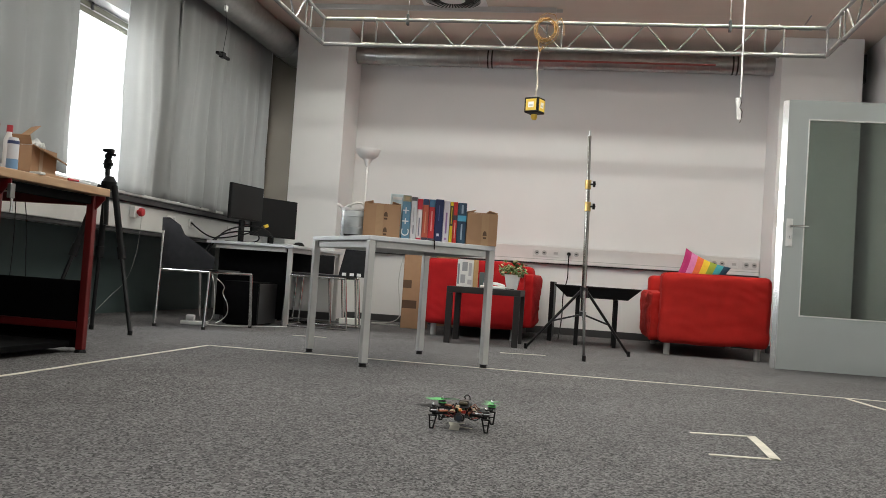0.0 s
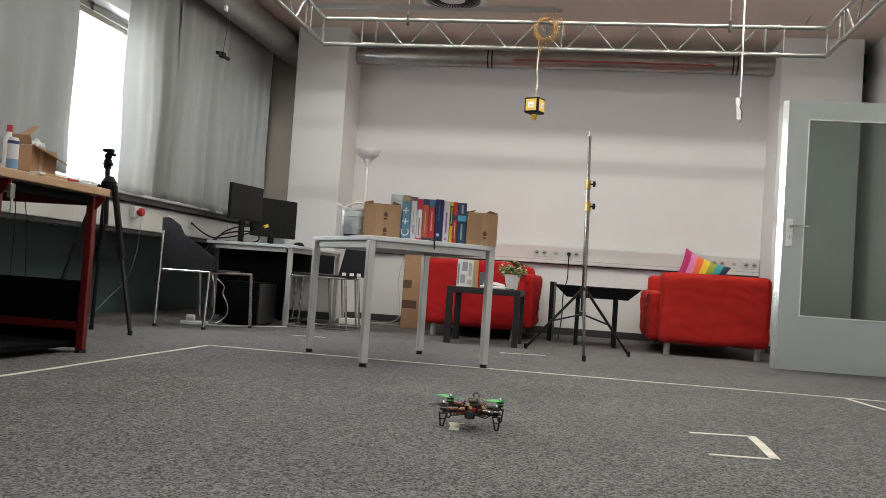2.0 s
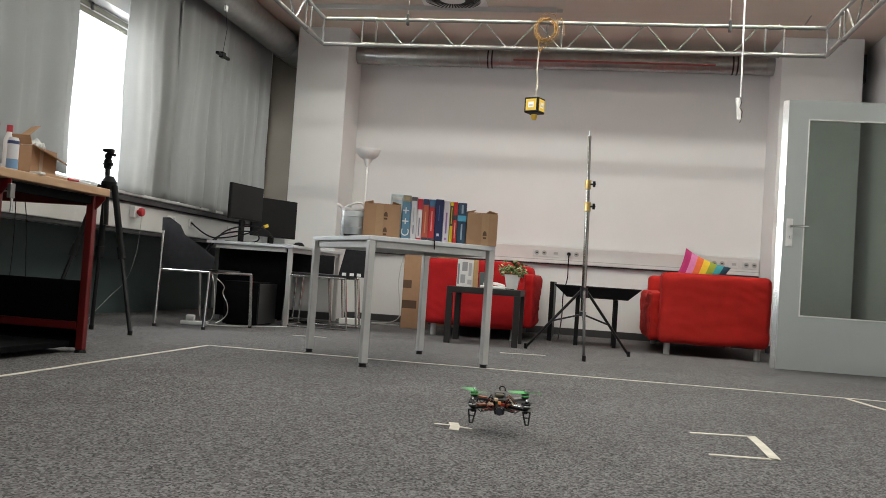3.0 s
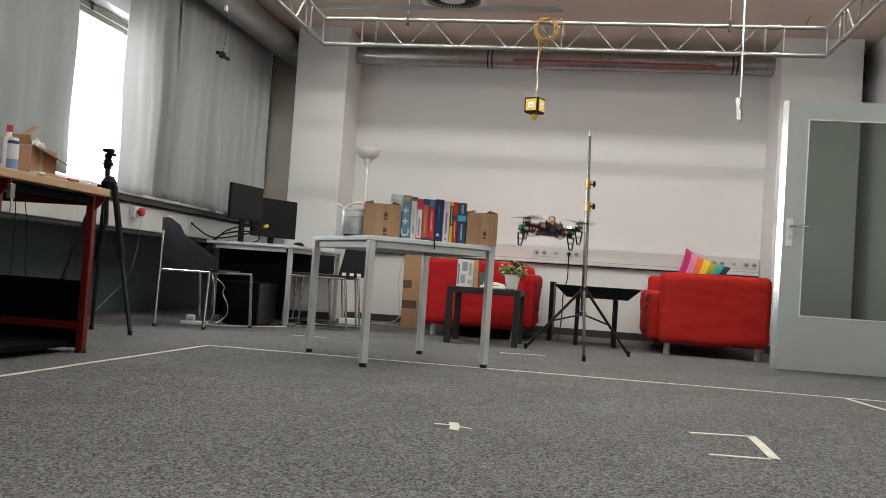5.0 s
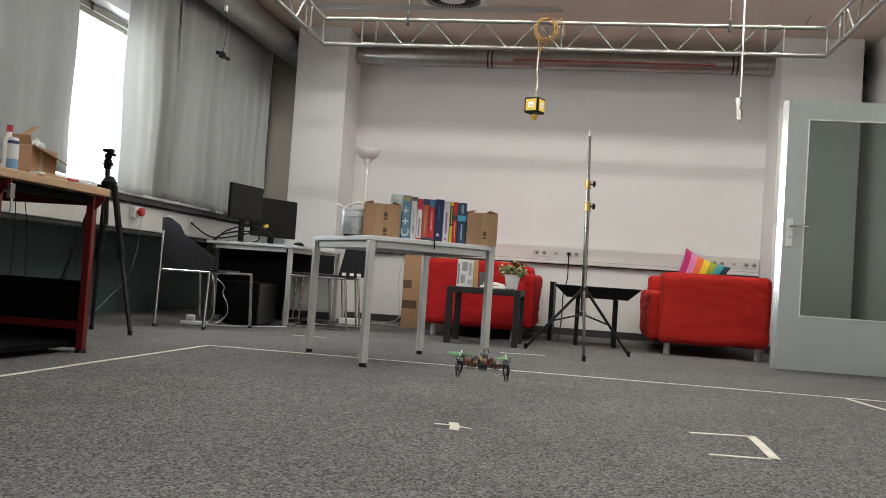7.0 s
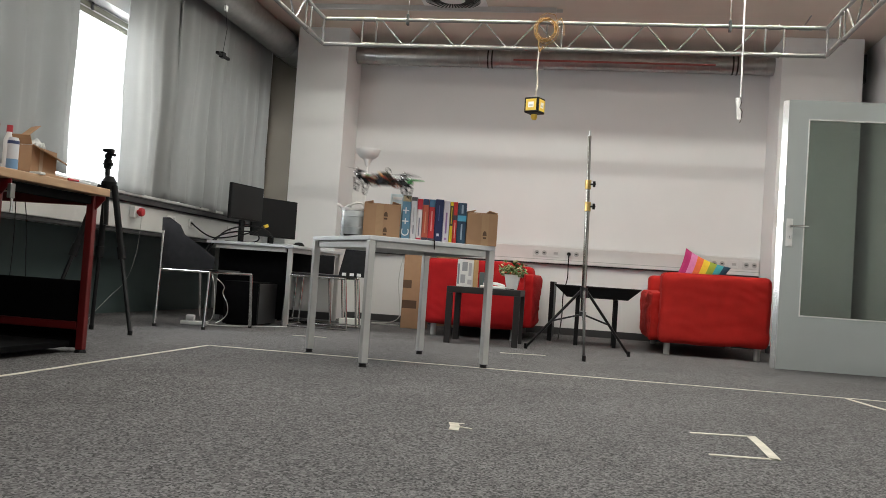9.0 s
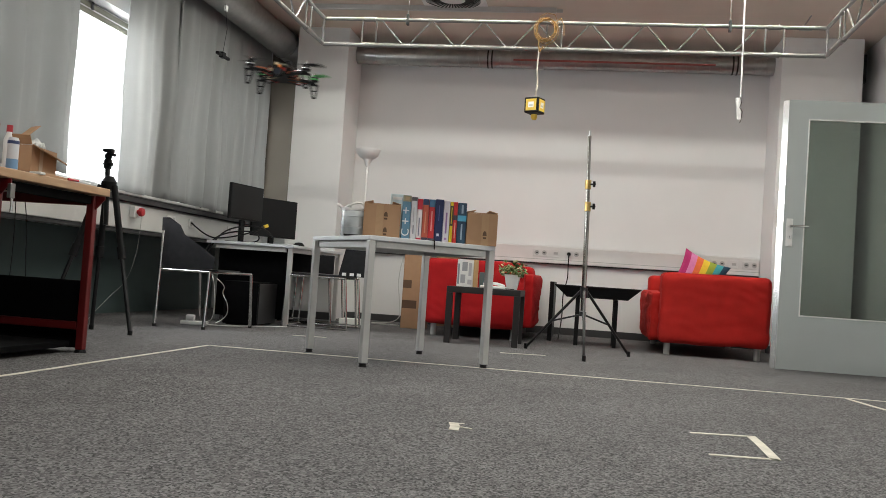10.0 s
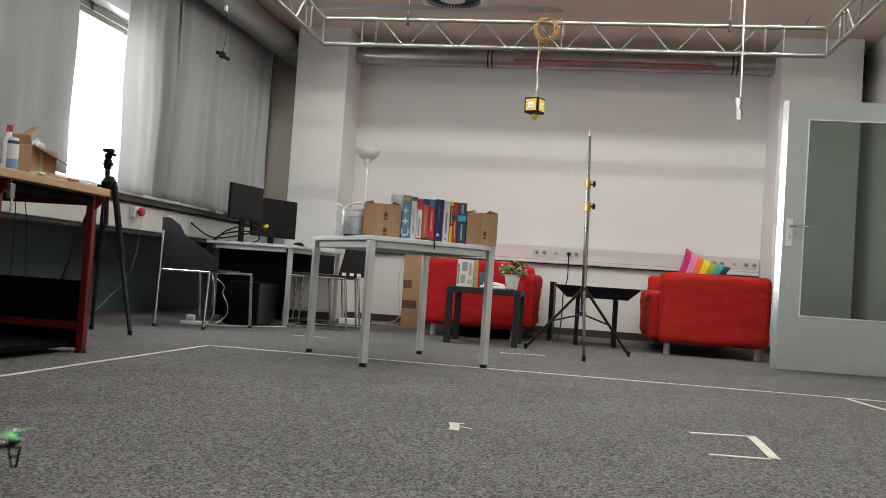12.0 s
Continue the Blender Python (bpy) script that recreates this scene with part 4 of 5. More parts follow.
    part("spout", path_tube(B(), [(-0.06, 0, 0.125), (-0.068, 0, 0.165), (-0.088, 0, 0.182), (-0.104, 0, 0.183)], 0.009), PLASTIC_W, t, smooth=True)
    part("rim", lathe(B(), ((0.062, 0.152), (0.071, 0.154), (0.071, 0.168), (0.062, 0.168)), 28), PLASTIC_W, t)
    part("water", lathe(B(), ((0.0, 0.0145), (0.0645, 0.0145), (0.0635, 0.095), (0.0, 0.095)), 24), mat("murky_water", (0.34, 0.42, 0.42), 0.1, 0, 0.15, 20), t, "murky water inside")
    for z in (0.05, 0.115):
        part("moulded_ring", lathe(B(), ((0.0712, z), (0.0735, z + 0.003), (0.0712, z + 0.006)), 28), can, t)
    solid("tablet_pad", box(B(), -0.05, 0.075, -0.06, 0.02, 0.0, 0.008, 0.002), BLACK, "thin black pad lying on the table", "pad", m=ROW @ pose(-0.842, -0.005, 0.0003))
    # strap over the table's edge
    s = B()
    path_tube(s, [(0, 0.04, 0.004), (0, -0.004, 0.004), (0.001, -0.008, -0.004), (0.002, -0.008, -0.05)], 0.004, 6)
    e = Vector((-0.86, 4.935, 0.7225))
    solid("cable_strap", s, BLACK, "black cable hanging over the table edge", "cable", m=Matrix.Translation(e) @ pose(0, 0, 0, 0, 0, 39))


def low_table_goods():
    z = 0.461
    t = thing("parcel_box", pose(-0.965, 7.30, z, 0, 0, 6), "small printed carton with a clear window front", "box")
    part("body", box(B(), -0.09, 0.045, 0, 0.10, 0, 0.225, 0.003), WHITE_PAPER, t)
    part("side_board", box(B(), 0.046, 0.085, -0.004, 0.11, 0, 0.228, 0.002), mat("tan_board", (0.45, 0.28, 0.13), 0.8, 0, 0.08, 12), t, "tan cardboard back")
    for i, (x0, x1, z0, z1) in enumerate(((-0.085, -0.07, 0.02, 0.19), (-0.05, -0.005, 0.13, 0.205), (-0.06, -0.02, 0.03, 0.10), (0.005, 0.03, 0.09, 0.2), (0.0, 0.035, 0.02, 0.06))):
        part("print_bar", box(B(), x0, x1, -0.002, -0.0005, z0, z1), rgb("grey_print", (0.22 + 0.06 * i, 0.24 + 0.05 * i, 0.26 + 0.05 * i)), t)
    solid("teal_case", box(B(), -0.045, 0.045, -0.02, 0.02, 0, 0.13, 0.006), rgb("grey_teal", (0.14, 0.20, 0.22)), "grey-teal case standing on the side table", "case", m=pose(-0.838, 7.45, z))
    p = thing("telephone", pose(-0.735, 7.24, z, 0, 0, -8), "white desk telephone handset lying on the table", "telephone")
    bm = B()
    box(bm, -0.11, 0.10, -0.04, 0.05, 0, 0.022, 0.008)
    part("body", bm, PLASTIC_W, p)
    part("handset", path_tube(B(), [(-0.09, 0, 0.030), (-0.05, 0, 0.042), (0.03, 0, 0.040), (0.09, 0, 0.024)], 0.012), PLASTIC_W, p, smooth=True)
    part("cable", path_tube(B(), [(0.09, 0, 0.006), (0.14, -0.02, 0.004), (0.17, 0.01, 0.004)], 0.003), BLACK, p)
    pot = thing("potted_plant", pose(-0.592, 7.32, z), "small leafy green plant in a tapered white pot", "plant")
    pb = B()
    a, b = 0.040, 0.064
    va = [pb.verts.new((x * a, y * a, 0)) for x, y in ((-1, -1), (1, -1), (1, 1), (-1, 1))]
    vb = [pb.verts.new((x * b, y * b, 0.125)) for x, y in ((-1, -1), (1, -1), (1, 1), (-1, 1))]
    vc = [pb.verts.new((x * (b - 0.006), y * (b - 0.006), 0.125)) for x, y in ((-1, -1), (1, -1), (1, 1), (-1, 1))]
    vd = [pb.verts.new((x * 0.054, y * 0.054, 0.095)) for x, y in ((-1, -1), (1, -1), (1, 1), (-1, 1))]
    pb.faces.new(va[::-1])
    pb.faces.new(vd)
    for i in range(4):
        j = (i + 1) % 4
        pb.faces.new((va[i], va[j], vb[j], vb[i]))
        pb.faces.new((vb[i], vb[j], vc[j], vc[i]))
        pb.faces.new((vc[i], vc[j], vd[j], vd[i]))
    part("pot", pb, PLASTIC_W, pot, "glazed white square pot")
    part("soil", box(B(), -0.053, 0.053, -0.053, 0.053, 0.096, 0.104), mat("soil", (0.04, 0.028, 0.02), 0.95), pot)
    rnd = random.Random(4)
    leafm = mat("plant_leaf", (0.09, 0.16, 0.045), 0.5, 0, 0.35, 60)
    leafp = mat("pale_pink_leaf_edge", (0.34, 0.34, 0.17), 0.5, 0, 0.25, 60)
    base = []
    for k in range(2):
        lb = B()
        lf = [lb.verts.new(c) for c in ((0, 0, 0), (0.007, 0.009, 0.002), (0.0055, 0.019, 0.0), (0, 0.026, -0.003), (-0.0055, 0.019, 0.0), (-0.007, 0.009, 0.002), (0, 0.012, 0.004))]
        for i in range(6):
            lb.faces.new((lf[i], lf[(i + 1) % 6], lf[6]))
        me = bpy.data.meshes.new("leaf")
        lb.to_mesh(me)
        lb.free()
        me.materials.append((leafm, leafp)[k])
        base.append(me)
    for i in range(9):
        a = rnd.uniform(0, 6.28)
        st = B()
        tip = (0.07 * math.cos(a), 0.07 * math.sin(a), 0.17 + rnd.uniform(0, 0.05))
        path_tube(st, [(0.02 * math.cos(a), 0.02 * math.sin(a), 0.10), (0.04 * math.cos(a), 0.04 * math.sin(a), 0.15), tip], 0.0015, 5)
        part("stem", st, leafm, pot)
    for i in range(230):
        a, r = rnd.uniform(0, 6.283), 0.108 * math.sqrt(rnd.random())
        zt = 0.125 + 0.10 * rnd.random() * (1.05 - (r / 0.108) ** 2 * 0.55) + 0.02 * math.sin(3 * a)
        lf = new("leaf", base[0] if rnd.random() < 0.6 else base[1])
        lf.parent = pot
        lf.matrix_basis = Matrix.Translation((r * math.cos(a), r * math.sin(a), zt)) @ pose(0, 0, 0, rnd.uniform(-50, 60), rnd.uniform(-40, 40), rnd.uniform(0, 360)) @ Matrix.Diagonal((1.55, 1.55, 1.55, 1))


def cushion():
    t = thing("cushion", pose(1.085, 8.80, 0.685, 0, 21, 0), "rainbow-striped cushion leaning on the sofa", "cushion")
    cols = ((0.40, 0.02, 0.13), (0.62, 0.20, 0.40), (0.70, 0.14, 0.04), (0.78, 0.55, 0.04), (0.30, 0.36, 0.04), (0.05, 0.32, 0.36), (0.015, 0.06, 0.10))
    n, w, h = 7, 0.46, 0.42
    edges = [i / n for i in range(n + 1)]

    def pt(u, v, s):
        puff = 0.07 * (max(0, 1 - (2 * u - 1) ** 4) * max(0, 1 - (2 * v - 1) ** 4)) ** 0.6 + 0.004
        pin = 0.03 * (1 - (2 * v - 1) ** 2) * (2 * u - 1)
        return Vector((-w / 2 + w * u - pin, s * puff, -0.20 + h * v - 0.03 * (1 - (2 * u - 1) ** 2) * (2 * v - 1)))
    for i in range(n):
        bm = B()
        for s in (-1, 1):
            g = [[bm.verts.new(pt(edges[i] + (edges[i + 1] - edges[i]) * a / 4, b / 14, s)) for b in range(15)] for a in range(5)]
            for a in range(4):
                for b in range(14):
                    f = (g[a][b], g[a + 1][b], g[a + 1][b + 1], g[a][b + 1])
                    bm.faces.new(f if s < 0 else f[::-1])
        part("stripe", bm, mat("cushion_stripe", cols[i], 0.85, 0, 0.06, 30, 0.3, 500), t, smooth=True)


def chairs():
    # chair with a dark jacket-like shell at the desk
    t = thing("stacking_chair", pose(0, 0, 0), "chrome tube chair with a slanted black shell back", "chair", "visitor chairs")
    feet = ((-3.25, 6.37), (-2.85, 6.375), (-2.70, 6.95), (-3.16, 7.0))
    tops = ((-3.245, 6.40), (-2.845, 6.40), (-2.695, 6.88), (-3.14, 6.88))
    for k, (f, u) in enumerate(zip(feet, tops)):
        zt = 0.74 if k == 0 else 0.44
        lg = part("leg", tube(B(), (*f, 0.0), (*u, zt), 0.0125, seg=12), CHROME, t, "chrome tube leg", smooth=True)
        part("cap", tube(B(), (*f, 0), (*f, 0.02), 0.015, seg=10), BLACK, lg)
    for a, b in ((0, 1), (1, 2), (2, 3), (3, 0)):
        part("seat_rail", tube(B(), (*tops[a], 0.44), (*tops[b], 0.44), 0.010, seg=10), CHROME, t, smooth=True)
    part("backrest", prism(B(), ((-3.262, 0.842), (-3.205, 0.845), (-3.115, 0.79), (-3.075, 0.72), (-2.93, 0.63), (-2.81, 0.55), (-2.815, 0.47), (-2.95, 0.445), (-3.225, 0.445), (-3.255, 0.56)), 0.016, pose(0, 6.40, 0)), BLACK_CLOTH, t, "black shell back")
    part("seat", prism(B(), ((-3.22, 0.462), (-2.80, 0.462), (-2.78, 0.448), (-3.0, 0.425), (-3.22, 0.447)), 0.45, pose(0, 6.43, 0)), BLACK_CLOTH, t, "thin black seat shell")
    # chair turned to the desk
    for nm, x0, x1, y0, y1, bx, zt, lab in (("stacking_chair", -2.60, -2.06, 7.50, 7.95, 1, 0.765, "chrome sled-base chair with a black back at the desk"), ("stacking_chair", -2.88, -2.40, 8.15, 8.6, 0, 0.665, "black chair pushed under the desk end")):
        t = thing(nm, pose(0, 0, 0), lab, "chair", "visitor chairs")
        for y in (y0, y1):
            part("sled", path_tube(B(), [(x0, y, 0.455), (x0 - 0.02, y, 0.012), (x1 + 0.03, y, 0.012), (x1 - 0.01, y, 0.455)], 0.010), CHROME, t, "chrome sled tube", smooth=True)
            part("seat_rail", tube(B(), (x0, y, 0.455), (x1 + 0.0, y, 0.455), 0.010), CHROME, t, smooth=True)
        part("cross_bar", tube(B(), (x0, y0, 0.012), (x0, y1, 0.012), 0.009), CHROME, t, smooth=True)
        part("seat", box(B(), x0 + 0.02, x1 - 0.02, y0 + 0.012, y1 - 0.012, 0.462, 0.480, 0.006), BLACK_CLOTH, t)
        if bx:
            part("backrest", prism(B(), ((-0.02, 0.0), (0.215, 0.0), (0.225, 0.29), (0.05, 0.29)), 0.02, pose(-2.135, 7.56, 0.475, 4, 0, 0)), BLACK_CLOTH, t, "black shell back")
            for x in (-2.10, -2.03, -1.965):
                part("vent_slot", box(B(), x - 0.018, x + 0.018, 7.552, 7.559, 0.482, 0.508), PLASTIC_W, t, "pale slot at the foot of the back")
            for dx, q in ((0.10, 0.07), (0.19, 0.20)):
                part("rear_tube", tube(B(), (-2.10 + dx, 7.58, 0.46), (-2.10 + q + 0.02, 7.75, 0.012), 0.009), CHROME, t, smooth=True)
        else:
            part("backrest", box(B(), x0, x1, y0 + 0.1, y0 + 0.118, 0.485, zt, 0.006), BLACK_CLOTH, t, "black shell back")


def desk_goods():
    t = thing("computer_tower", pose(-2.93, 7.40, 0, 0, 0, 0), "black computer tower under the desk", "computer")
    part("case", box(B(), -0.10, 0.20, -0.25, 0.20, 0.012, 0.375, 0.006), BLACK_AND_SHADE, t)
    part("front_panel", box(B(), 0.2005, 0.212, -0.24, 0.19, 0.02, 0.365, 0.004), BLACK_METAL, t)
    part("feet", box(B(), -0.08, 0.18, -0.22, 0.17, 0.0, 0.012), BLACK, t)
    solid("computer_mouse", lathe(B(), ((0.0, 0.035), (0.03, 0.03), (0.05, 0.012), (0.052, 0.0), (0.0, 0.0)), 20), BLACK, "black mouse on the desk", "mouse", smooth=True, m=pose(-2.60, 7.75, 0.7228))
    st = thing("power_strip", pose(-3.12, 6.85, 0, 0, 0, 8), "white power strip with a plug on the carpet", "power strip")
    part("body", box(B(), -0.13, 0.09, -0.03, 0.03, 0.0, 0.030, 0.006), PLASTIC_W, st)
    part("adapter", box(B(), -0.09, -0.02, -0.028, 0.028, 0.0305, 0.080, 0.012), PLASTIC_W, st)
    for i, pts in enumerate((
            [(-3.08, 6.9, 0.03), (-2.99, 6.86, 0.02), (-3.0, 6.9, 0.22), (-3.05, 6.96, 0.38), (-3.1, 7.02, 0.43)],
            [(-3.0, 6.95, 0.02), (-2.93, 7.0, 0.06), (-2.90, 6.95, 0.18), (-2.99, 7.0, 0.27), (-2.93, 6.95, 0.34), (-3.05, 6.9, 0.42)],
            [(-3.2, 6.85, 0.01), (-2.9, 6.75, 0.01), (-2.7, 7.1, 0.01), (-2.5, 7.3, 0.01)])):
        curve_cable("cable", pts, 0.0034, PLASTIC_W, "white cable looping from the power strip")
    for pts in ([(-3.64, 7.70, 0.88), (-3.5, 7.65, 0.78), (-3.32, 7.62, 0.73), (-3.0, 7.9, 0.86), (-3.1, 8.1, 0.9)],
                [(-3.38, 7.48, 0.55), (-3.32, 7.5, 0.72), (-3.2, 7.6, 0.86), (-3.02, 8.0, 0.90), (-3.02, 8.2, 0.80)],
                [(-3.40, 7.44, 0.50), (-3.36, 7.46, 0.68), (-3.25, 7.55, 0.80), (-3.0, 7.7, 0.84), (-3.02, 7.9, 0.74), (-3.2, 8.0, 0.73)]):
        curve_cable("cable", pts, 0.007, BLACK, "black monitor cable looping over the desk edge")
    for pts in ([(-3.55, 5.0, 0.95), (-3.52, 5.0, 0.7), (-3.55, 5.02, 0.35)], [(-3.55, 5.06, 0.95), (-3.50, 5.08, 0.75), (-3.52, 5.12, 0.35), (-3.5, 5.15, 0.2)], [(-3.6, 6.7, 0.85), (-3.55, 6.6, 0.4), (-3.6, 6.2, 0.15), (-3.65, 6.1, 0.02)]):
        curve_cable("cable", pts, 0.0028 if pts[0][1] < 6 else 0.0012, BLACK if pts[0][1] < 6 else TABLE_LEG, "thin cable hanging from the trunking")
    curve_cable("cable", [(-2.0, 9.6, 0.73), (-2.03, 9.5, 0.5), (-1.98, 9.45, 0.25), (-1.9, 9.2, 0.01), (-2.3, 8.9, 0.008), (-1.85, 8.85, 0.008)], 0.006, TABLE_LEG, "grey cable running down the wall to the carpet")
    solid("yellow_plug", box(B(), -0.02, 0.02, -0.03, 0.03, -0.015, 0.015, 0.004), mat("yellow_plastic", (0.55, 0.38, 0.03), 0.5), "yellow connector on a cable", "plug", m=pose(-3.03, 8.02, 0.90, 0, -20, 30))


def socket(m, n, label, black_plug=False):
    t = thing("wall_socket", m, label, "socket", "trunking sockets")
    w = 0.08 * n
    part("frame", box(B(), -w / 2, w / 2, -0.012, 0.0, -0.04, 0.04, 0.003), PLASTIC_W, t)
    for i in range(n):
        x = -w / 2 + 0.08 * (i + 0.5)
        part("well", tube(B(), (x, -0.0125, 0), (x, -0.0145, 0), 0.026, seg=20), TABLE_LEG, t)
        part("earth_slot", box(B(), x - 0.012, x + 0.012, -0.0165, -0.0148, -0.006, 0.006), BASE_DK, t)


def wall_goods():
    y = YB - 0.0655
    socket(pose(-0.49, y, 0.872), 2, "white double wall socket on the trunking")
    socket(pose(-0.145, y, 0.872), 2, "white double wall socket with a black plug")
    socket(pose(1.37, y, 0.872), 2, "white double wall socket above the sofa")
    socket(pose(1.695, y, 0.872), 2, "white double wall socket near the pillar")
    for x in (-0.327, 1.53):
        t = thing("data_socket", pose(x, y, 0.872), "white network socket on the trunking", "socket", "trunking sockets")
        part("frame", box(B(), -0.04, 0.04, -0.012, 0, -0.04, 0.04, 0.003), PLASTIC_W, t)
        part("port", box(B(), -0.022, 0.022, -0.0145, -0.0125, -0.012, 0.014), TABLE_LEG, t)
    p = B()
    tube(p, (-0.185, y - 0.013, 0.872), (-0.185, y - 0.05, 0.872), 0.019)
    solid("power_plug", p, BLACK, "black power plug in the socket", "plug")
    curve_cable("cable", [(-0.185, y - 0.05, 0.87), (-0.185, y - 0.07, 0.75), (-0.18, y - 0.06, 0.6), (-0.22, 9.3, 0.45), (-0.2, 9.0, 0.2), (-0.22, 8.6, 0.01)], 0.006, BLACK, "black power cable hanging from the socket")
    m = lambda yy: pose(XL + 0.0705, yy, 0.868, 0, 0, 90)
    for yy in (7.30, 7.70, 8.60, 8.80):
        socket(m(yy), 2 if yy < 7.5 else 1, "white socket on the window trunking")
    e = thing("emergency_stop", pose(XL + 0.0705, 6.64, 0.885), "white box with a red emergency stop button", "switch")
    part("box", box(B(), 0, 0.045, -0.05, 0.05, -0.045, 0.045, 0.004), PLASTIC_W, e)
    part("button", lathe(B(), ((0.0, 0.055), (0.03, 0.05), (0.036, 0.035), (0.034, 0.02), (0.018, 0.012), (0.018, 0.0)), 20), mat("red_button", (0.5, 0.02, 0.03), 0.4), e, "red mushroom button", smooth=True).matrix_basis = Matrix.Translation((0.045, 0, 0)) @ pose(0, 0, 0, 0, 90)
    # tall carton and things round it
    c = thing("tall_carton", pose(-1.665, 8.62, 0, 0, 0, 3), "tall narrow brown carton with dark printed marks", "box")
    part("body", box(B(), -0.118, 0.118, 0, 0.30, 0.001, 0.735, 0.004), CARDBOARD, c)
    for x0, x1, z0, z1 in ((-0.115, -0.03, 0.40, 0.48), (-0.115, 0.03, 0.20, 0.28)):
        k = part("print_mark", box(B(), x0, x1, -0.0015, -0.0002, z0, z1), CARD_DK, c)
    part("flap", box(B(), -0.115, 0.115, 0.02, 0.25, 0.737, 0.741), CARDBOARD, c)
    solid("small_box", box(B(), -0.05, 0.05, -0.03, 0.03, 0, 0.04, 0.004), WHITE_PAPER, "small white box on the tall carton", "box", m=pose(-1.71, 8.70, 0.742))
    solid("flat_carton", box(B(), -0.13, 0.13, -0.02, 0.02, 0.0, 0.76, 0.004), CARDBOARD, "flat brown carton leaning behind", "box", m=pose(-1.49, 9.56, 0, 0, 0, 0))
    solid("white_case", box(B(), -0.12, 0.12, -0.1, 0.1, 0.0, 0.055, 0.006), PLASTIC_W, "flat white case on the floor", "case", m=pose(-2.27, 8.62, 0))
    solid("black_board", box(B(), -0.02, 0.02, -0.35, 0.35, 0.0, 0.56, 0.004), BLACK, "black board standing beside the sofa", "board", m=pose(-0.30, 8.75, 0))
    solid("wall_box", box(B(), 0.0, 0.035, -0.08, 0.08, 0, 0.28, 0.004), BLACK, "dark grey box high on the pillar side", "box", m=pose(2.5705, 9.2, 2.72))


def bench_goods():
    z = 0.8625
    c = thing("open_carton", pose(-2.62, 3.79, z + 0.0225, 0, 0, 100), "small open brown carton with lifted flaps on the workbench", "box")
    b = B()
    for x0, x1, y0, y1 in ((0, 0.28, 0, 0.004), (0, 0.28, 0.086, 0.09), (0, 0.004, 0.004, 0.086), (0.276, 0.28, 0.004, 0.086)):
        box(b, x0, x1, y0, y1, 0.0, 0.125)
    box(b, 0.004, 0.276, 0.004, 0.086, 0.0005, 0.004)
    part("body", b, CARDBOARD, c)
    part("flap", box(B(), 0.0, 0.34, -0.075, 0, 0, 0.004, 0, Matrix.Translation((0.0, 0.0, 0.127)) @ pose(0, 0, 0, 24, 7)), CARDBOARD, c, "torn flap hanging outwards")
    part("flap", box(B(), 0.0, 0.25, 0.0, 0.05, 0, 0.004, 0, Matrix.Translation((-0.01, 0.06, 0.129)) @ pose(0, 0, 0, -12, -28)), CARDBOARD, c, "raised flap")
    part("flap", box(B(), -0.05, 0.0, 0.0, 0.086, 0, 0.004, 0, Matrix.Translation((0.002, 0.002, 0.127)) @ pose(0, 0, 0, 0, 55)), CARDBOARD, c, "short end flap standing up")
    bag = B()
    bmesh.ops.create_icosphere(bag, subdivisions=3, radius=0.06)
    for v in bag.verts:
        v.co *= 1 + 0.35 * noise.noise(v.co * 38)
        v.co = Vector((0.155 + v.co.x * 1.15, 0.05 + v.co.y * 0.55, 0.125 + v.co.z * 0.75))
    part("inner_bag", bag, mat("clear_film", (0.55, 0.56, 0.55), 0.2, 0, 0.2, 40), c, "crumpled clear bag inside")
    part("tape_strip", box(B(), 0.085, 0.125, -0.0012, -0.0003, 0.0, 0.12), mat("old_packing_tape", (0.42, 0.30, 0.19), 0.3, 0, 0.05, 30), c, "glossy packing tape")
    s = thing("spray_can", pose(-2.60, 3.625, z), "blue and white spray can", "can")
    part("can", lathe(B(), ((0, 0), (0.023, 0), (0.025, 0.004), (0.025, 0.14), (0.020, 0.155), (0.0, 0.155)), 24), rgb("white_blue_can", (0.62, 0.64, 0.68), 0.3), s, smooth=True)
    part("label_band", lathe(B(), ((0.0254, 0.012), (0.0256, 0.055), (0.0254, 0.056)), 24), rgb("blue_label", (0.16, 0.30, 0.50), 0.35), s, "blue label band", smooth=True)
    part("top_band", lathe(B(), ((0.0254, 0.125), (0.0256, 0.139), (0.0254, 0.140)), 24), rgb("navy_label", (0.03, 0.05, 0.14), 0.35), s, smooth=True)
    for x, y, h, r, cap in ((-2.86, 3.95, 0.262, 0.024, True), (-2.90, 4.085, 0.235, 0.026, False)):
        bt = thing("plastic_bottle", pose(x, y, z), "white plastic bottle with a %s cap" % ("red" if cap else "white"), "bottle")
        part("body", lathe(B(), ((0, 0), (r, 0), (r, h * 0.72), (r * 0.5, h * 0.86), (r * 0.5, h * 0.88), (0, h * 0.88)), 22), PLASTIC_W, bt, smooth=True)
        part("cap", lathe(B(), ((r * 0.62, h * 0.87), (r * 0.62, h), (0, h)), 18), mat("cap_plastic", (0.42, 0.02, 0.03) if cap else (0.7, 0.7, 0.69), 0.4), bt, smooth=True)
    solid("brown_carton", box(B(), -0.13, 0.02, -0.18, 0.0, 0.0, 0.20, 0.004), CARDBOARD, "brown carton at the back of the workbench", "box", m=pose(-2.60, 3.50, z))
    solid("flat_board", box(B(), -0.12, 0.12, -0.16, 0.16, 0.0, 0.022, 0.002), CARDBOARD, "flat piece of cardboard on the workbench", "board", m=pose(-2.70, 3.96, z, 0, 0, 8))
    cr = B()
    bmesh.ops.create_icosphere(cr, subdivisions=3, radius=0.055)
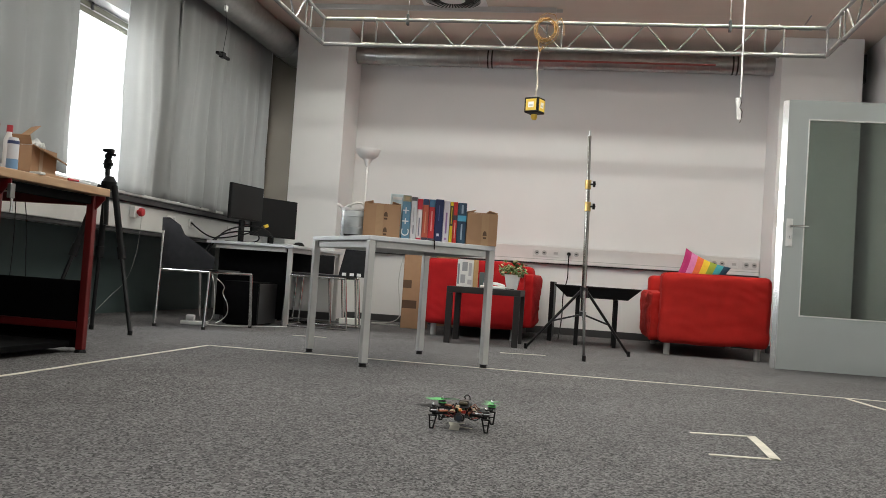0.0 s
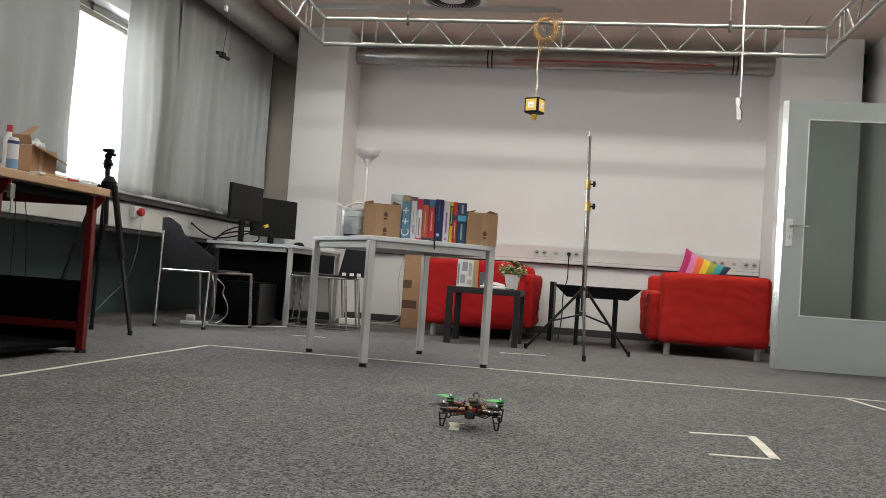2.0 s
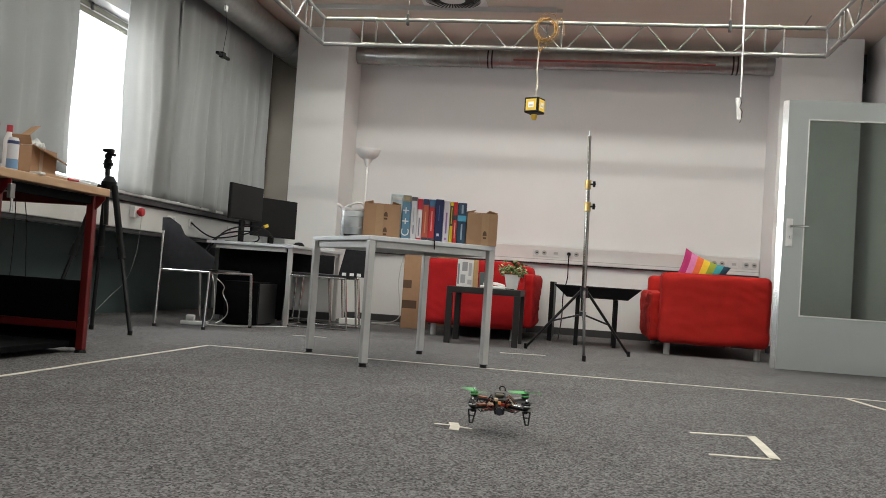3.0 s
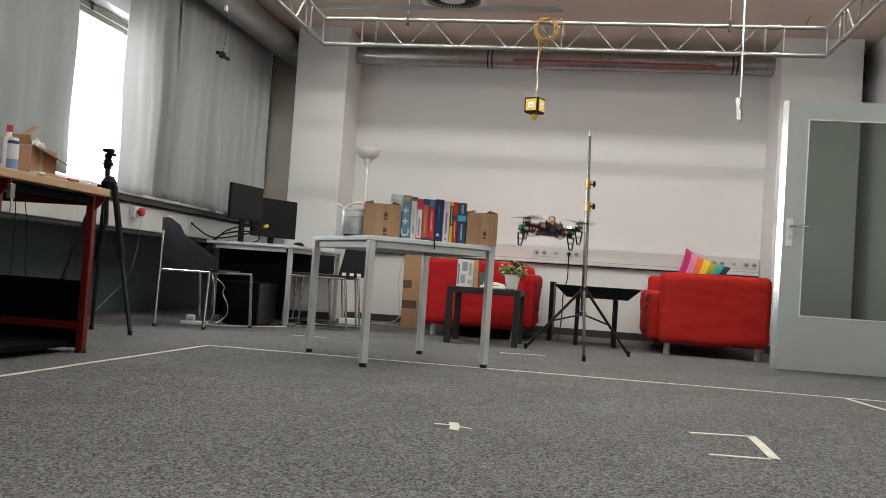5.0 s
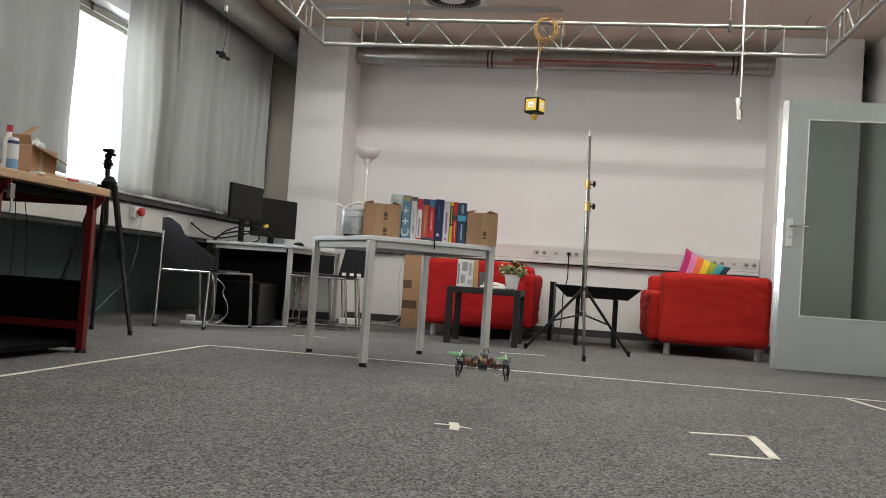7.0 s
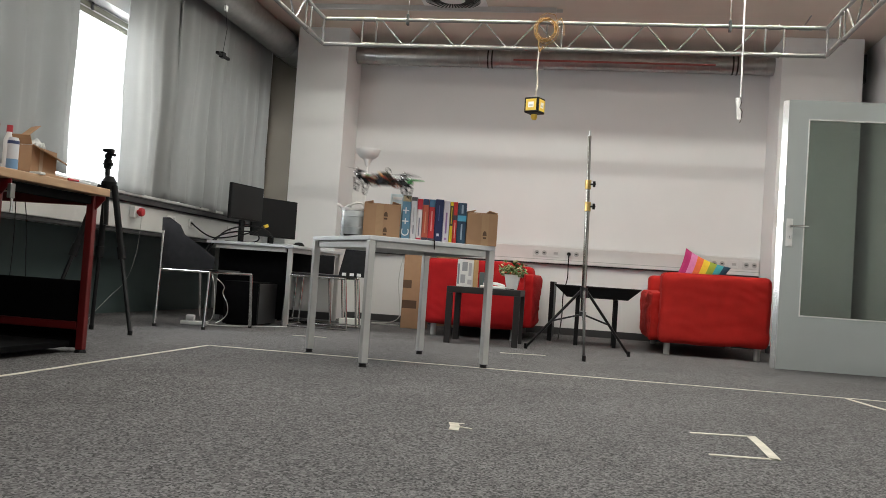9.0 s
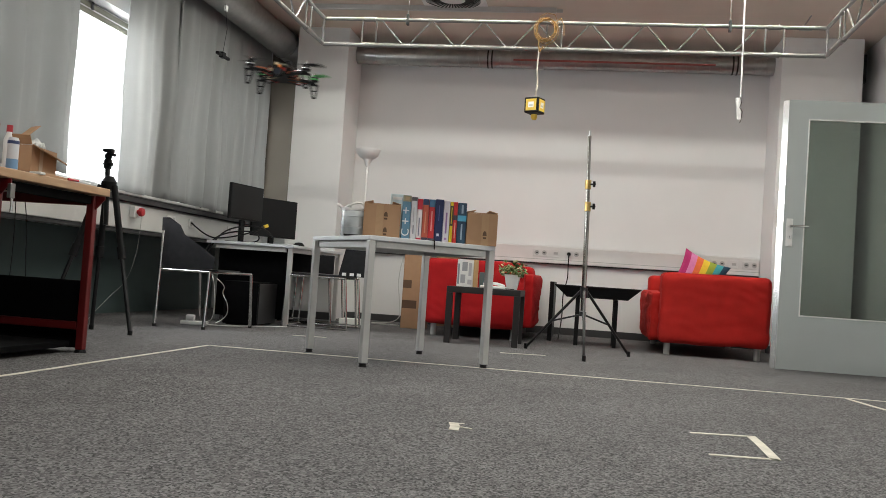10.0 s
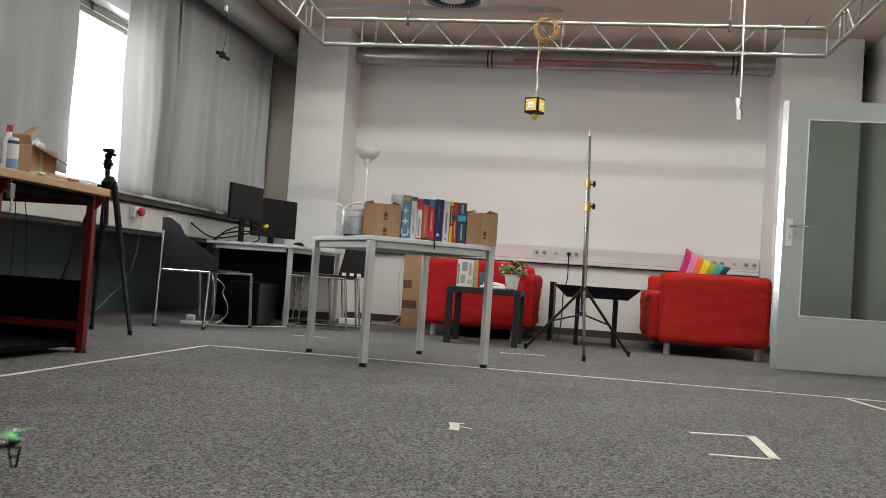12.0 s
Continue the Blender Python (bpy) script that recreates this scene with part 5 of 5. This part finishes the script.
    for v in cr.verts:
        v.co *= 1 + 0.45 * noise.noise(v.co * 34)
        v.co.z = max(v.co.z * 1.4, -0.05)
    solid("crumpled_bag", cr, WHITE_PAPER, "crumpled white plastic bag lying on the brown carton", "bag", m=pose(-2.655, 3.41, z + 0.252))
    solid("red_marker", tube(B(), (0, -0.035, 0.006), (0.01, 0.035, 0.006), 0.006), mat("red_pen", (0.4, 0.02, 0.03), 0.4), "small red pen lying on the workbench", "pen", m=pose(-2.50, 3.95, z))
    solid("paper_scrap", box(B(), -0.03, 0.03, -0.02, 0.02, 0, 0.012, 0.004), WHITE_PAPER, "scrap of white paper on the workbench", "paper", m=pose(-2.52, 3.70, z))
    k = thing("screw_clamp", pose(-2.474, 3.46, 0.72), "small steel clamp on the workbench frame", "clamp")
    part("jaw", box(B(), -0.010, 0.010, -0.016, 0.016, 0.01, 0.075, 0.004), STEEL, k)
    part("screw", tube(B(), (0, 0.01, -0.05), (0, 0.01, 0.03), 0.006), CHROME, k, smooth=True)


def hanging_goods():
    yel = mat("yellow_label", (0.72, 0.48, 0.06), 0.5, 0, 0.06, 20)
    x, y = -0.522, 7.63
    t = thing("hanging_cube", pose(x, y, 2.135, 0, 0, -24), "black-edged yellow marker cube hanging on a cord", "marker")
    part("body", box(B(), -0.068, 0.068, -0.068, 0.068, -0.136, 0.0, 0.010), BLACK, t)
    for a in range(4):
        mm = pose(0, 0, 0, 0, 0, 90 * a)
        f = part("yellow_face", box(B(), -0.050, 0.050, -0.0705, -0.0685, -0.118, -0.018, 0, mm), yel, t, "yellow printed face")
        part("white_patch", box(B(), -0.026, 0.026, -0.0718, -0.0707, -0.092, -0.044, 0, mm), WHITE_PAPER, f)
        part("print_bar", box(B(), -0.018, 0.018, -0.0730, -0.0719, -0.082, -0.068, 0, mm), TABLE_LEG, f)
    part("yellow_weight", lathe(B(), ((0.0, -0.138), (0.026, -0.142), (0.030, -0.165), (0.018, -0.188), (0.0, -0.19)), 8), yel, t, "yellow weight under the cube")
    part("cord", path_tube(B(), [(0, 0, -0.002), (0.012, 0, 0.14), (0.0, 0.0, 0.28), (0.010, 0, 0.44)], 0.007), mat("pale_cord", (0.55, 0.50, 0.42), 0.8), t, smooth=True)
    r = thing("rope_coil", pose(-0.462, 7.60, 2.735), "coil of yellow-brown rope hung on the truss", "rope")
    rope = mat("yellow_rope", (0.30, 0.17, 0.05), 0.8, 0, 0.2, 60)
    rn = random.Random(12)
    for k in range(7):
        rr, ox, oz, el = 0.076 + 0.004 * k, rn.uniform(-0.010, 0.010), rn.uniform(-0.016, 0.008), rn.uniform(1.02, 1.2)
        pts = [(ox + rr * math.cos(a * 0.2618), 0.006 * (k - 3) + 0.008 * math.sin(a * 0.5236 + k), oz + rr * el * math.sin(a * 0.2618)) for a in range(25)]
        part("turn", path_tube(B(), pts, 0.0036, 6), rope, r, smooth=True)
    part("loose_loop", path_tube(B(), [(-0.07, -0.02, 0.03), (-0.06, -0.03, 0.10), (0.0, -0.03, 0.135), (0.07, -0.03, 0.12), (0.10, -0.02, 0.05), (0.085, -0.02, -0.05), (0.03, -0.02, -0.13), (-0.02, -0.01, -0.18)], 0.003, 6), rope, r, smooth=True)
    part("tail", path_tube(B(), [(0.06, 0, 0.05), (0.12, 0, 0.10), (0.15, 0.0, 0.04), (0.155, 0, -0.05)], 0.004, 6), rope, r, smooth=True)
    part("hook_knot", path_tube(B(), [(-0.05, 0, -0.07), (-0.06, 0.0, -0.14), (-0.045, 0.02, -0.19), (-0.02, 0.03, -0.14)], 0.007, 6), rope, r)
    p = thing("hanging_marker", pose(1.187, 7.58, 2.19), "white strip marker hanging on a long cord", "marker")
    part("cord", path_tube(B(), [(0, 0, 0), (-0.004, 0, 0.35), (-0.012, 0, 0.96)], 0.0075), PLASTIC_W, p, smooth=True)
    part("blade", box(B(), -0.026, 0.012, -0.004, 0.004, -0.19, -0.005, 0.003, pose(-0.016, 0, 0, 0, -7)), PLASTIC_W, p)
    part("black_lead", path_tube(B(), [(0.0, -0.006, 0.0), (0.008, -0.008, -0.05), (-0.004, -0.009, -0.085), (0.018, -0.008, -0.12), (0.012, -0.008, -0.19), (0.002, -0.006, -0.215)], 0.0032, 6), BLACK, p, "thin black lead tied round the strip")
    c = thing("clamp_light", pose(-3.3, 7.35, 2.362), "small black clamp hanging on a cable before the curtain", "clamp")
    cb = B()
    box(cb, -0.015, 0.015, -0.12, 0.13, -0.012, 0.012, 0.004)
    box(cb, -0.02, 0.02, -0.04, 0.03, -0.02, 0.03, 0.005)
    part("body", cb, BLACK, c)
    part("cable", path_tube(B(), [(0, 0, 0.02), (0.01, 0.03, 0.25), (0, -0.03, 0.46)], 0.0025), BASE_DK, c, smooth=True)
    part("plug", box(B(), -0.012, 0.012, -0.02, 0.02, 0.40, 0.45, 0.004), PLASTIC_W, c)


table_goods()
low_table_goods()
cushion()
chairs()
desk_goods()
wall_goods()
bench_goods()
hanging_goods()


# ---- the quadcopter ----
COPPER = mat("copper_wire", (0.34, 0.11, 0.05), 0.4, 0.5, 0.2, 40)
GREEN_PROP = mat("green_propeller_plastic", (0.10, 0.50, 0.14), 0.4, 0, 0.05, 30)
SILVER = mat("silver_nut", (0.8, 0.8, 0.8), 0.25, 1.0, 0.03, 40)
LENS = mat("camera_lens_glass", (0.03, 0.035, 0.05), 0.08, 0, 0.05, 40)
PCB = mat("green_circuit_board", (0.03, 0.16, 0.07), 0.45, 0, 0.25, 120)
WIRE_RED = mat("red_wire", (0.30, 0.022, 0.018), 0.4, 0, 0.05, 40)
LIPO = mat("battery_wrap", (0.07, 0.06, 0.035), 0.5, 0, 0.2, 50)
PROPS = []


def quadcopter():
    """Front towards -y, origin at the middle of the frame, feet 0.0585 below."""
    t = thing("quadcopter", pose(0, 0, 0), "small black racing quadcopter with green propellers and tall legs", "drone")
    low = B()
    prism(low, ((-0.035, -0.085), (0.035, -0.085), (0.045, -0.03), (0.045, 0.03), (0.035, 0.085), (-0.035, 0.085), (-0.045, 0.03), (-0.045, -0.03)), 0.003, pose(0, 0, -0.004, -90))
    part("bottom_plate", low, BLACK, t)
    top = B()
    prism(top, ((-0.020, -0.066), (0.020, -0.066), (0.025, -0.02), (0.022, 0.075), (-0.022, 0.075), (-0.025, -0.02)), 0.002, pose(0, 0, 0.026, -90))
    part("top_plate", top, BLACK, t)
    for x in (-0.017, 0.017):
        for y in (-0.058, 0.0, 0.066):
            part("standoff", tube(B(), (x, y, -0.001), (x, y, 0.024), 0.003, seg=8), BLACK, t)
    part("flight_controller", box(B(), -0.018, 0.018, -0.02, 0.02, 0.004, 0.014, 0.001), PCB, t)
    part("battery", box(B(), -0.015, 0.015, -0.028, 0.042, 0.0285, 0.040, 0.004), LIPO, t, "small wrapped battery on the top plate")
    part("battery_strap", box(B(), -0.0165, 0.0165, -0.006, 0.010, 0.0282, 0.0415, 0.002), BLACK, t)
    body = part("camera_housing", box(B(), -0.018, 0.018, -0.104, -0.080, -0.018, 0.008, 0.006), BLACK, t, "black front camera pod")
    ln = B()
    tube(ln, (0, -0.106, -0.004), (0, -0.114, -0.004), 0.0135, seg=20)
    part("lens_ring", ln, BLACK_METAL, body, smooth=True)
    part("lens", tube(B(), (0, -0.113, -0.004), (0, -0.1155, -0.004), 0.009, seg=18), LENS, body, smooth=True)
    bd = B()
    box(bd, -0.006, 0.005, -0.086, -0.076, 0.0145, 0.0245, 0.002)
    part("beacon", bd, mat("orange_connector", (0.75, 0.26, 0.06), 0.4), t, "orange connector above the lens")
    rw = random.Random(21)
    CREAM = mat("cream_connector", (0.62, 0.50, 0.34), 0.5, 0, 0.06, 40)
    for k in range(18):
        sgn = -1 if k % 2 else 1
        x0, y0 = sgn * rw.uniform(0.008, 0.024), rw.uniform(-0.085, 0.06)
        x1, y1 = sgn * rw.uniform(0.034, 0.064), y0 + rw.uniform(-0.03, 0.03)
        y1 = max(-0.09, min(0.09, y1))
        top = rw.uniform(0.012, 0.03)
        wr = path_tube(B(), [(x0, y0, 0.008), ((x0 + x1) / 2, y0 - 0.01, top), (x1, (y0 + y1) / 2, rw.uniform(-0.016, 0.006)), (x0 * 1.3, y1, -0.006)], 0.0014, 5)
        part("wire", wr, (COPPER, BLACK, WIRE_RED, BLACK, CREAM, COPPER)[rw.randrange(6)], t)
    for x, y, z, w, mt in ((-0.030, -0.060, 0.010, 0.008, CREAM), (0.032, -0.052, 0.006, 0.007, COPPER), (-0.012, -0.072, 0.029, 0.006, CREAM), (0.010, -0.070, 0.012, 0.008, WIRE_RED), (0.038, 0.03, 0.010, 0.007, CREAM), (-0.036, 0.025, 0.008, 0.008, WIRE_RED)):
        part("connector", box(B(), x - w, x + w, y - 0.005, y + 0.005, z - 0.005, z + 0.005, 0.001), mt, t, "small wire connector")
    loop = B()
    path_tube(loop, [(0.002, 0.03, 0.044), (-0.002, 0.03, 0.053), (0.004, 0.028, 0.059), (0.012, 0.025, 0.060), (0.018, 0.022, 0.055), (0.020, 0.02, 0.044)], 0.0022)
    part("antenna_loop", loop, BLACK, t)
    for sx in (-1, 1):
        for sy in (-1, 1):
            mx, my = sx * 0.093, sy * 0.100
            arm = B()
            a, b = Vector((sx * 0.030, sy * 0.045, 0.0)), Vector((mx, my, 0.0))
            d = (b - a)
            ang = math.degrees(math.atan2(d.y, d.x))
            box(arm, 0, d.length, -0.009, 0.009, -0.0015, 0.007, 0.002, Matrix.Translation(a) @ pose(0, 0, 0, 0, 0, ang))
            part("arm", arm, BLACK, t)
            esc = B()
            box(esc, d.length * 0.30, d.length * 0.72, -0.0075, 0.0075, 0.0075, 0.013, 0.001, Matrix.Translation(a) @ pose(0, 0, 0, 0, 0, ang))
            part("speed_controller", esc, SILVER if sx > 0 else COPPER, t, "shrink-wrapped speed controller")
            for k, mt in ((0.006, WIRE_RED), (-0.005, BLACK)):
                w = B()
                path_tube(w, [(sx * 0.02, sy * 0.05, 0.006 + k * 0.3), (sx * 0.035 + k, sy * 0.06, -0.012), (sx * 0.06 + k, sy * 0.075, -0.009 + k), (mx - sx * 0.012, my - sy * 0.008, 0.006)], 0.0017, 6)
                part("wire", w, mt, t)
            mo = B()
            lathe(mo, ((0.0, 0.007), (0.013, 0.007), (0.0145, 0.011), (0.0145, 0.022), (0.012, 0.0255), (0.0, 0.0255)), 18, (mx, my, 0))
            mot = part("motor", mo, BLACK_METAL, t, smooth=True)
            part("motor_bell_ring", lathe(B(), ((0.0148, 0.014), (0.0152, 0.015), (0.0152, 0.018), (0.0148, 0.019)), 18, (mx, my, 0)), GREEN_PROP if sy > 0 else SILVER, mot, smooth=True)
            part("prop_nut", lathe(B(), ((0.0045, 0.0315), (0.0045, 0.036), (0.002, 0.040), (0.0, 0.040)), 10, (mx, my, 0)), SILVER, mot, smooth=True)
            pr = new("propeller")
            pr.parent = t
            pr.location = (mx, my, 0.0285)
            pb = B()
            tube(pb, (0, 0, -0.003), (0, 0, 0.003), 0.006, seg=12)
            for s in (1, -1):
                prev = None
                for j in range(9):
                    q = j / 8
                    r = 0.004 + 0.060 * q
                    ch = 0.0055 + 0.0065 * math.sin(math.pi * min(1, 0.15 + q * 0.85))
                    tw = (0.55 - 0.42 * q)
                    c = [bm_v for bm_v in (pb.verts.new((s * r, s * -ch * math.cos(tw), ch * math.sin(tw) * 0.6 + 0.0006)), pb.verts.new((s * r, s * ch * math.cos(tw), -ch * math.sin(tw) * 0.6 + 0.0006)), pb.verts.new((s * r, s * ch * math.cos(tw), -ch * math.sin(tw) * 0.6 - 0.0006)), pb.verts.new((s * r, s * -ch * math.cos(tw), ch * math.sin(tw) * 0.6 - 0.0006)))]
                    if prev:
                        for e in range(4):
                            pb.faces.new((prev[e], prev[(e + 1) % 4], c[(e + 1) % 4], c[e]))
                    prev = c
                pb.faces.new(prev)
            bmesh.ops.recalc_face_normals(pb, faces=pb.faces[:])
            me = bpy.data.meshes.new("propeller")
            pb.to_mesh(me)
            pb.free()
            me.materials.append(GREEN_PROP if sy > 0 else BLACK)
            bpy.data.objects.remove(pr)
            pr = new("propeller", me)
            pr.parent = t
            pr.location = (mx, my, 0.0285)
            pr["label"] = "spinning green propeller" if sy > 0 else "spinning black propeller"
            PROPS.append(pr)
            lg = B()
            out = sx * 0.010
            z0, z1 = -0.002, -0.0513
            path_tube(lg, [(mx - 0.013, my, z0), (mx - 0.005 + out * 0.3, my, z1 + 0.003), (mx + 0.005 + out * 0.3, my, z1 + 0.003), (mx + 0.013, my, z0)], 0.0028, 8)
            tube(lg, (mx - 0.009, my, -0.024), (mx + 0.009, my, -0.024), 0.002, seg=6)
            box(lg, mx - 0.015, mx + 0.015, my - 0.012, my + 0.012, -0.005, -0.001, 0.001)
            part("landing_leg", lg, BLACK, t, "black loop-shaped landing leg", smooth=True)
    return t


QUAD = quadcopter()
QUAD.scale = (0.965, 0.965, 0.965)


def motions():
    walk(QUAD, [
        (0.0, pose(-0.388, 3.055, 0.050, 0, 0, 0)),
        (1.0, pose(-0.386, 3.055, 0.050, 0, 0, 1)),
        (1.5, pose(-0.378, 3.056, 0.050, 0, 0, 1.5)),
        (1.8, pose(-0.368, 3.058, 0.050, 0, 0, 1.8)),
        (2.0, pose(-0.357, 3.060, 0.060, 0, 0, 2)),
        (2.2, pose(-0.333, 3.053, 0.071, 0, 0, 2.8)),
        (2.4, pose(-0.324, 3.075, 0.081, 0, -0.5, 3.5)),
        (2.6, pose(-0.307, 3.056, 0.096, -2, -0.5, 4.3)),
        (2.8, pose(-0.287, 3.050, 0.091, -1, -1.5, 5)),
        (3.0, pose(-0.262, 3.034, 0.092, 3, -1.5, 5.3)),
        (3.2, pose(-0.240, 3.016, 0.115, 13, -1.5, 5.6)),
        (3.6, pose(-0.196, 3.040, 0.213, 4, 1, 6.2)),
        (4.0, pose(-0.152, 3.073, 0.340, 0, 1, 6.8)),
        (4.4, pose(-0.119, 3.104, 0.470, -2, 1, 7.4)),
        (4.8, pose(-0.115, 3.120, 0.625, -3, 2, 8)),
        (4.9, pose(-0.122, 3.127, 0.663, -3, 2, 8.3)),
        (5.0, pose(-0.134, 3.124, 0.700, -4, 2, 8.6)),
        (5.1, pose(-0.140, 3.133, 0.722, -5, 2, 8.9)),
        (5.2, pose(-0.147, 3.141, 0.735, -5, 1, 9.1)),
        (5.3, pose(-0.155, 3.150, 0.735, -4, 0, 9.4)),
        (5.4, pose(-0.169, 3.148, 0.726, -3, 0, 9.7)),
        (5.5, pose(-0.190, 3.155, 0.709, -2, -1, 10)),
        (5.6, pose(-0.208, 3.143, 0.683, 0, -2, 9.8)),
        (5.7, pose(-0.230, 3.141, 0.651, 1, -2, 9.5)),
        (5.8, pose(-0.253, 3.128, 0.615, 2, -1, 9.2)),
        (5.9, pose(-0.263, 3.118, 0.566, 2, 0, 9)),
        (6.0, pose(-0.268, 3.109, 0.511, 2, 2, 8.8)),
        (6.1, pose(-0.280, 3.109, 0.448, 2, 3, 8.5)),
        (6.2, pose(-0.291, 3.100, 0.380, 1, 3, 8.2)),
        (6.3, pose(-0.291, 3.092, 0.301, 0, 2, 8)),
        (6.4, pose(-0.297, 3.084, 0.224, -1, 1, 7.7)),
        (6.5, pose(-0.313, 3.131, 0.147, -2, 1, 7.3)),
        (6.6, pose(-0.323, 3.167, 0.099, -2, 1, 7)),
        (6.7, pose(-0.337, 3.233, 0.086, -2, 0, 6.7)),
        (6.8, pose(-0.353, 3.296, 0.109, -2, 0, 6.3)),
        (6.9, pose(-0.362, 3.366, 0.143, -2, 1, 6)),
        (7.0, pose(-0.372, 3.448, 0.186, -2, 1, 5.7)),
        (7.2, pose(-0.389, 3.496, 0.286, -1, 2, 5)),
        (7.5, pose(-0.428, 3.508, 0.410, 0, 0, 5)),
        (7.9, pose(-0.502, 3.514, 0.547, 0, -1, 5)),
        (8.4, pose(-0.627, 3.535, 0.663, 0, 0, 5)),
        (8.8, pose(-0.756, 3.532, 0.796, 1, 1, 5)),
        (8.9, pose(-0.779, 3.462, 0.834, 1, 2, 5)),
        (9.0, pose(-0.806, 3.392, 0.874, 1, 2, 5)),
        (9.1, pose(-0.842, 3.341, 0.912, 1, 2, 5)),
        (9.2, pose(-0.870, 3.292, 0.957, 1, 2, 5)),
        (9.3, pose(-0.896, 3.242, 1.003, 1, 2, 5)),
        (9.4, pose(-0.920, 3.197, 1.048, 1, 2, 5.7)),
        (9.5, pose(-0.948, 3.150, 1.095, 1, 2, 6.4)),
        (9.6, pose(-0.959, 3.048, 1.126, 2, 2, 7.1)),
        (9.7, pose(-0.968, 2.958, 1.141, 2, 2, 7.9)),
        (9.8, pose(-0.974, 2.860, 1.142, 2, 2, 8.6)),
        (9.9, pose(-0.996, 2.805, 1.143, 2, 1, 9.3)),
        (10.0, pose(-1.022, 2.758, 1.137, 2, 1, 10)),
        (10.1, pose(-1.035, 2.681, 1.118, 2, 0, 11)),
        (10.2, pose(-1.047, 2.602, 1.096, 1, 0, 12)),
        (10.3, pose(-1.063, 2.530, 1.071, 0, 0, 13)),
        (10.4, pose(-1.083, 2.453, 1.045, 0, -1, 14)),
        (10.5, pose(-1.104, 2.386, 1.019, 0, -1, 15)),
        (10.6, pose(-1.144, 2.375, 0.995, 0, 1, 14.9)),
        (10.7, pose(-1.185, 2.365, 0.962, 0, 2, 14.7)),
        (10.8, pose(-1.227, 2.340, 0.916, 0, 3, 14.6)),
        (10.9, pose(-1.286, 2.320, 0.861, 0, 4, 14.4)),
        (11.0, pose(-1.347, 2.299, 0.794, 0, 4, 14.3)),
        (11.1, pose(-1.368, 2.208, 0.710, 0, 4, 14.1)),
        (11.2, pose(-1.378, 2.122, 0.613, 0, 2, 14)),
        (11.3, pose(-1.348, 2.046, 0.513, 0, 0, 14.3)),
        (11.4, pose(-1.321, 1.984, 0.359, 0, 0, 14.7)),
        (11.5, pose(-1.311, 1.931, 0.230, 0, 0, 15)),
        (11.6, pose(-1.302, 1.866, 0.093, 0, 0, 21.3)),
        (11.7, pose(-1.273, 1.800, 0.076, 0, 0, 21.7)),
        (11.8, pose(-1.273, 1.730, 0.102, -2, 0, 22)),
        (11.9, pose(-1.273, 1.702, 0.090, 0, 0, 22)),
        (12.0, pose(-1.272, 1.674, 0.071, 1, 0, 22)),
    ])
    # two-bladed propellers, keyed at every step of the clip
    for i, prop in enumerate(PROPS):
        m = prop.matrix_basis.copy()
        turn = 83 if i % 2 else -83
        walk(prop, [(k / 30, Matrix.Translation(m.translation) @ pose(0, 0, 0, 0, 0, 30 * i + turn * k)) for k in range(361)])

    # the loose tape end on the carpet flips open in the downwash and folds back later
    flat, up, over = pose(-0.432, 3.045, 0.0042, 0, 0, 0), pose(-0.432, 3.045, 0.006, 0, 80, 0), pose(-0.432, 3.045, 0.0100, 0, 175, 0)
    walk(FLAP, [(0.0, over), (2.25, over), (2.3, up), (2.4, flat), (7.1, flat), (7.15, up), (7.25, over), (12.0, over)])


motions()
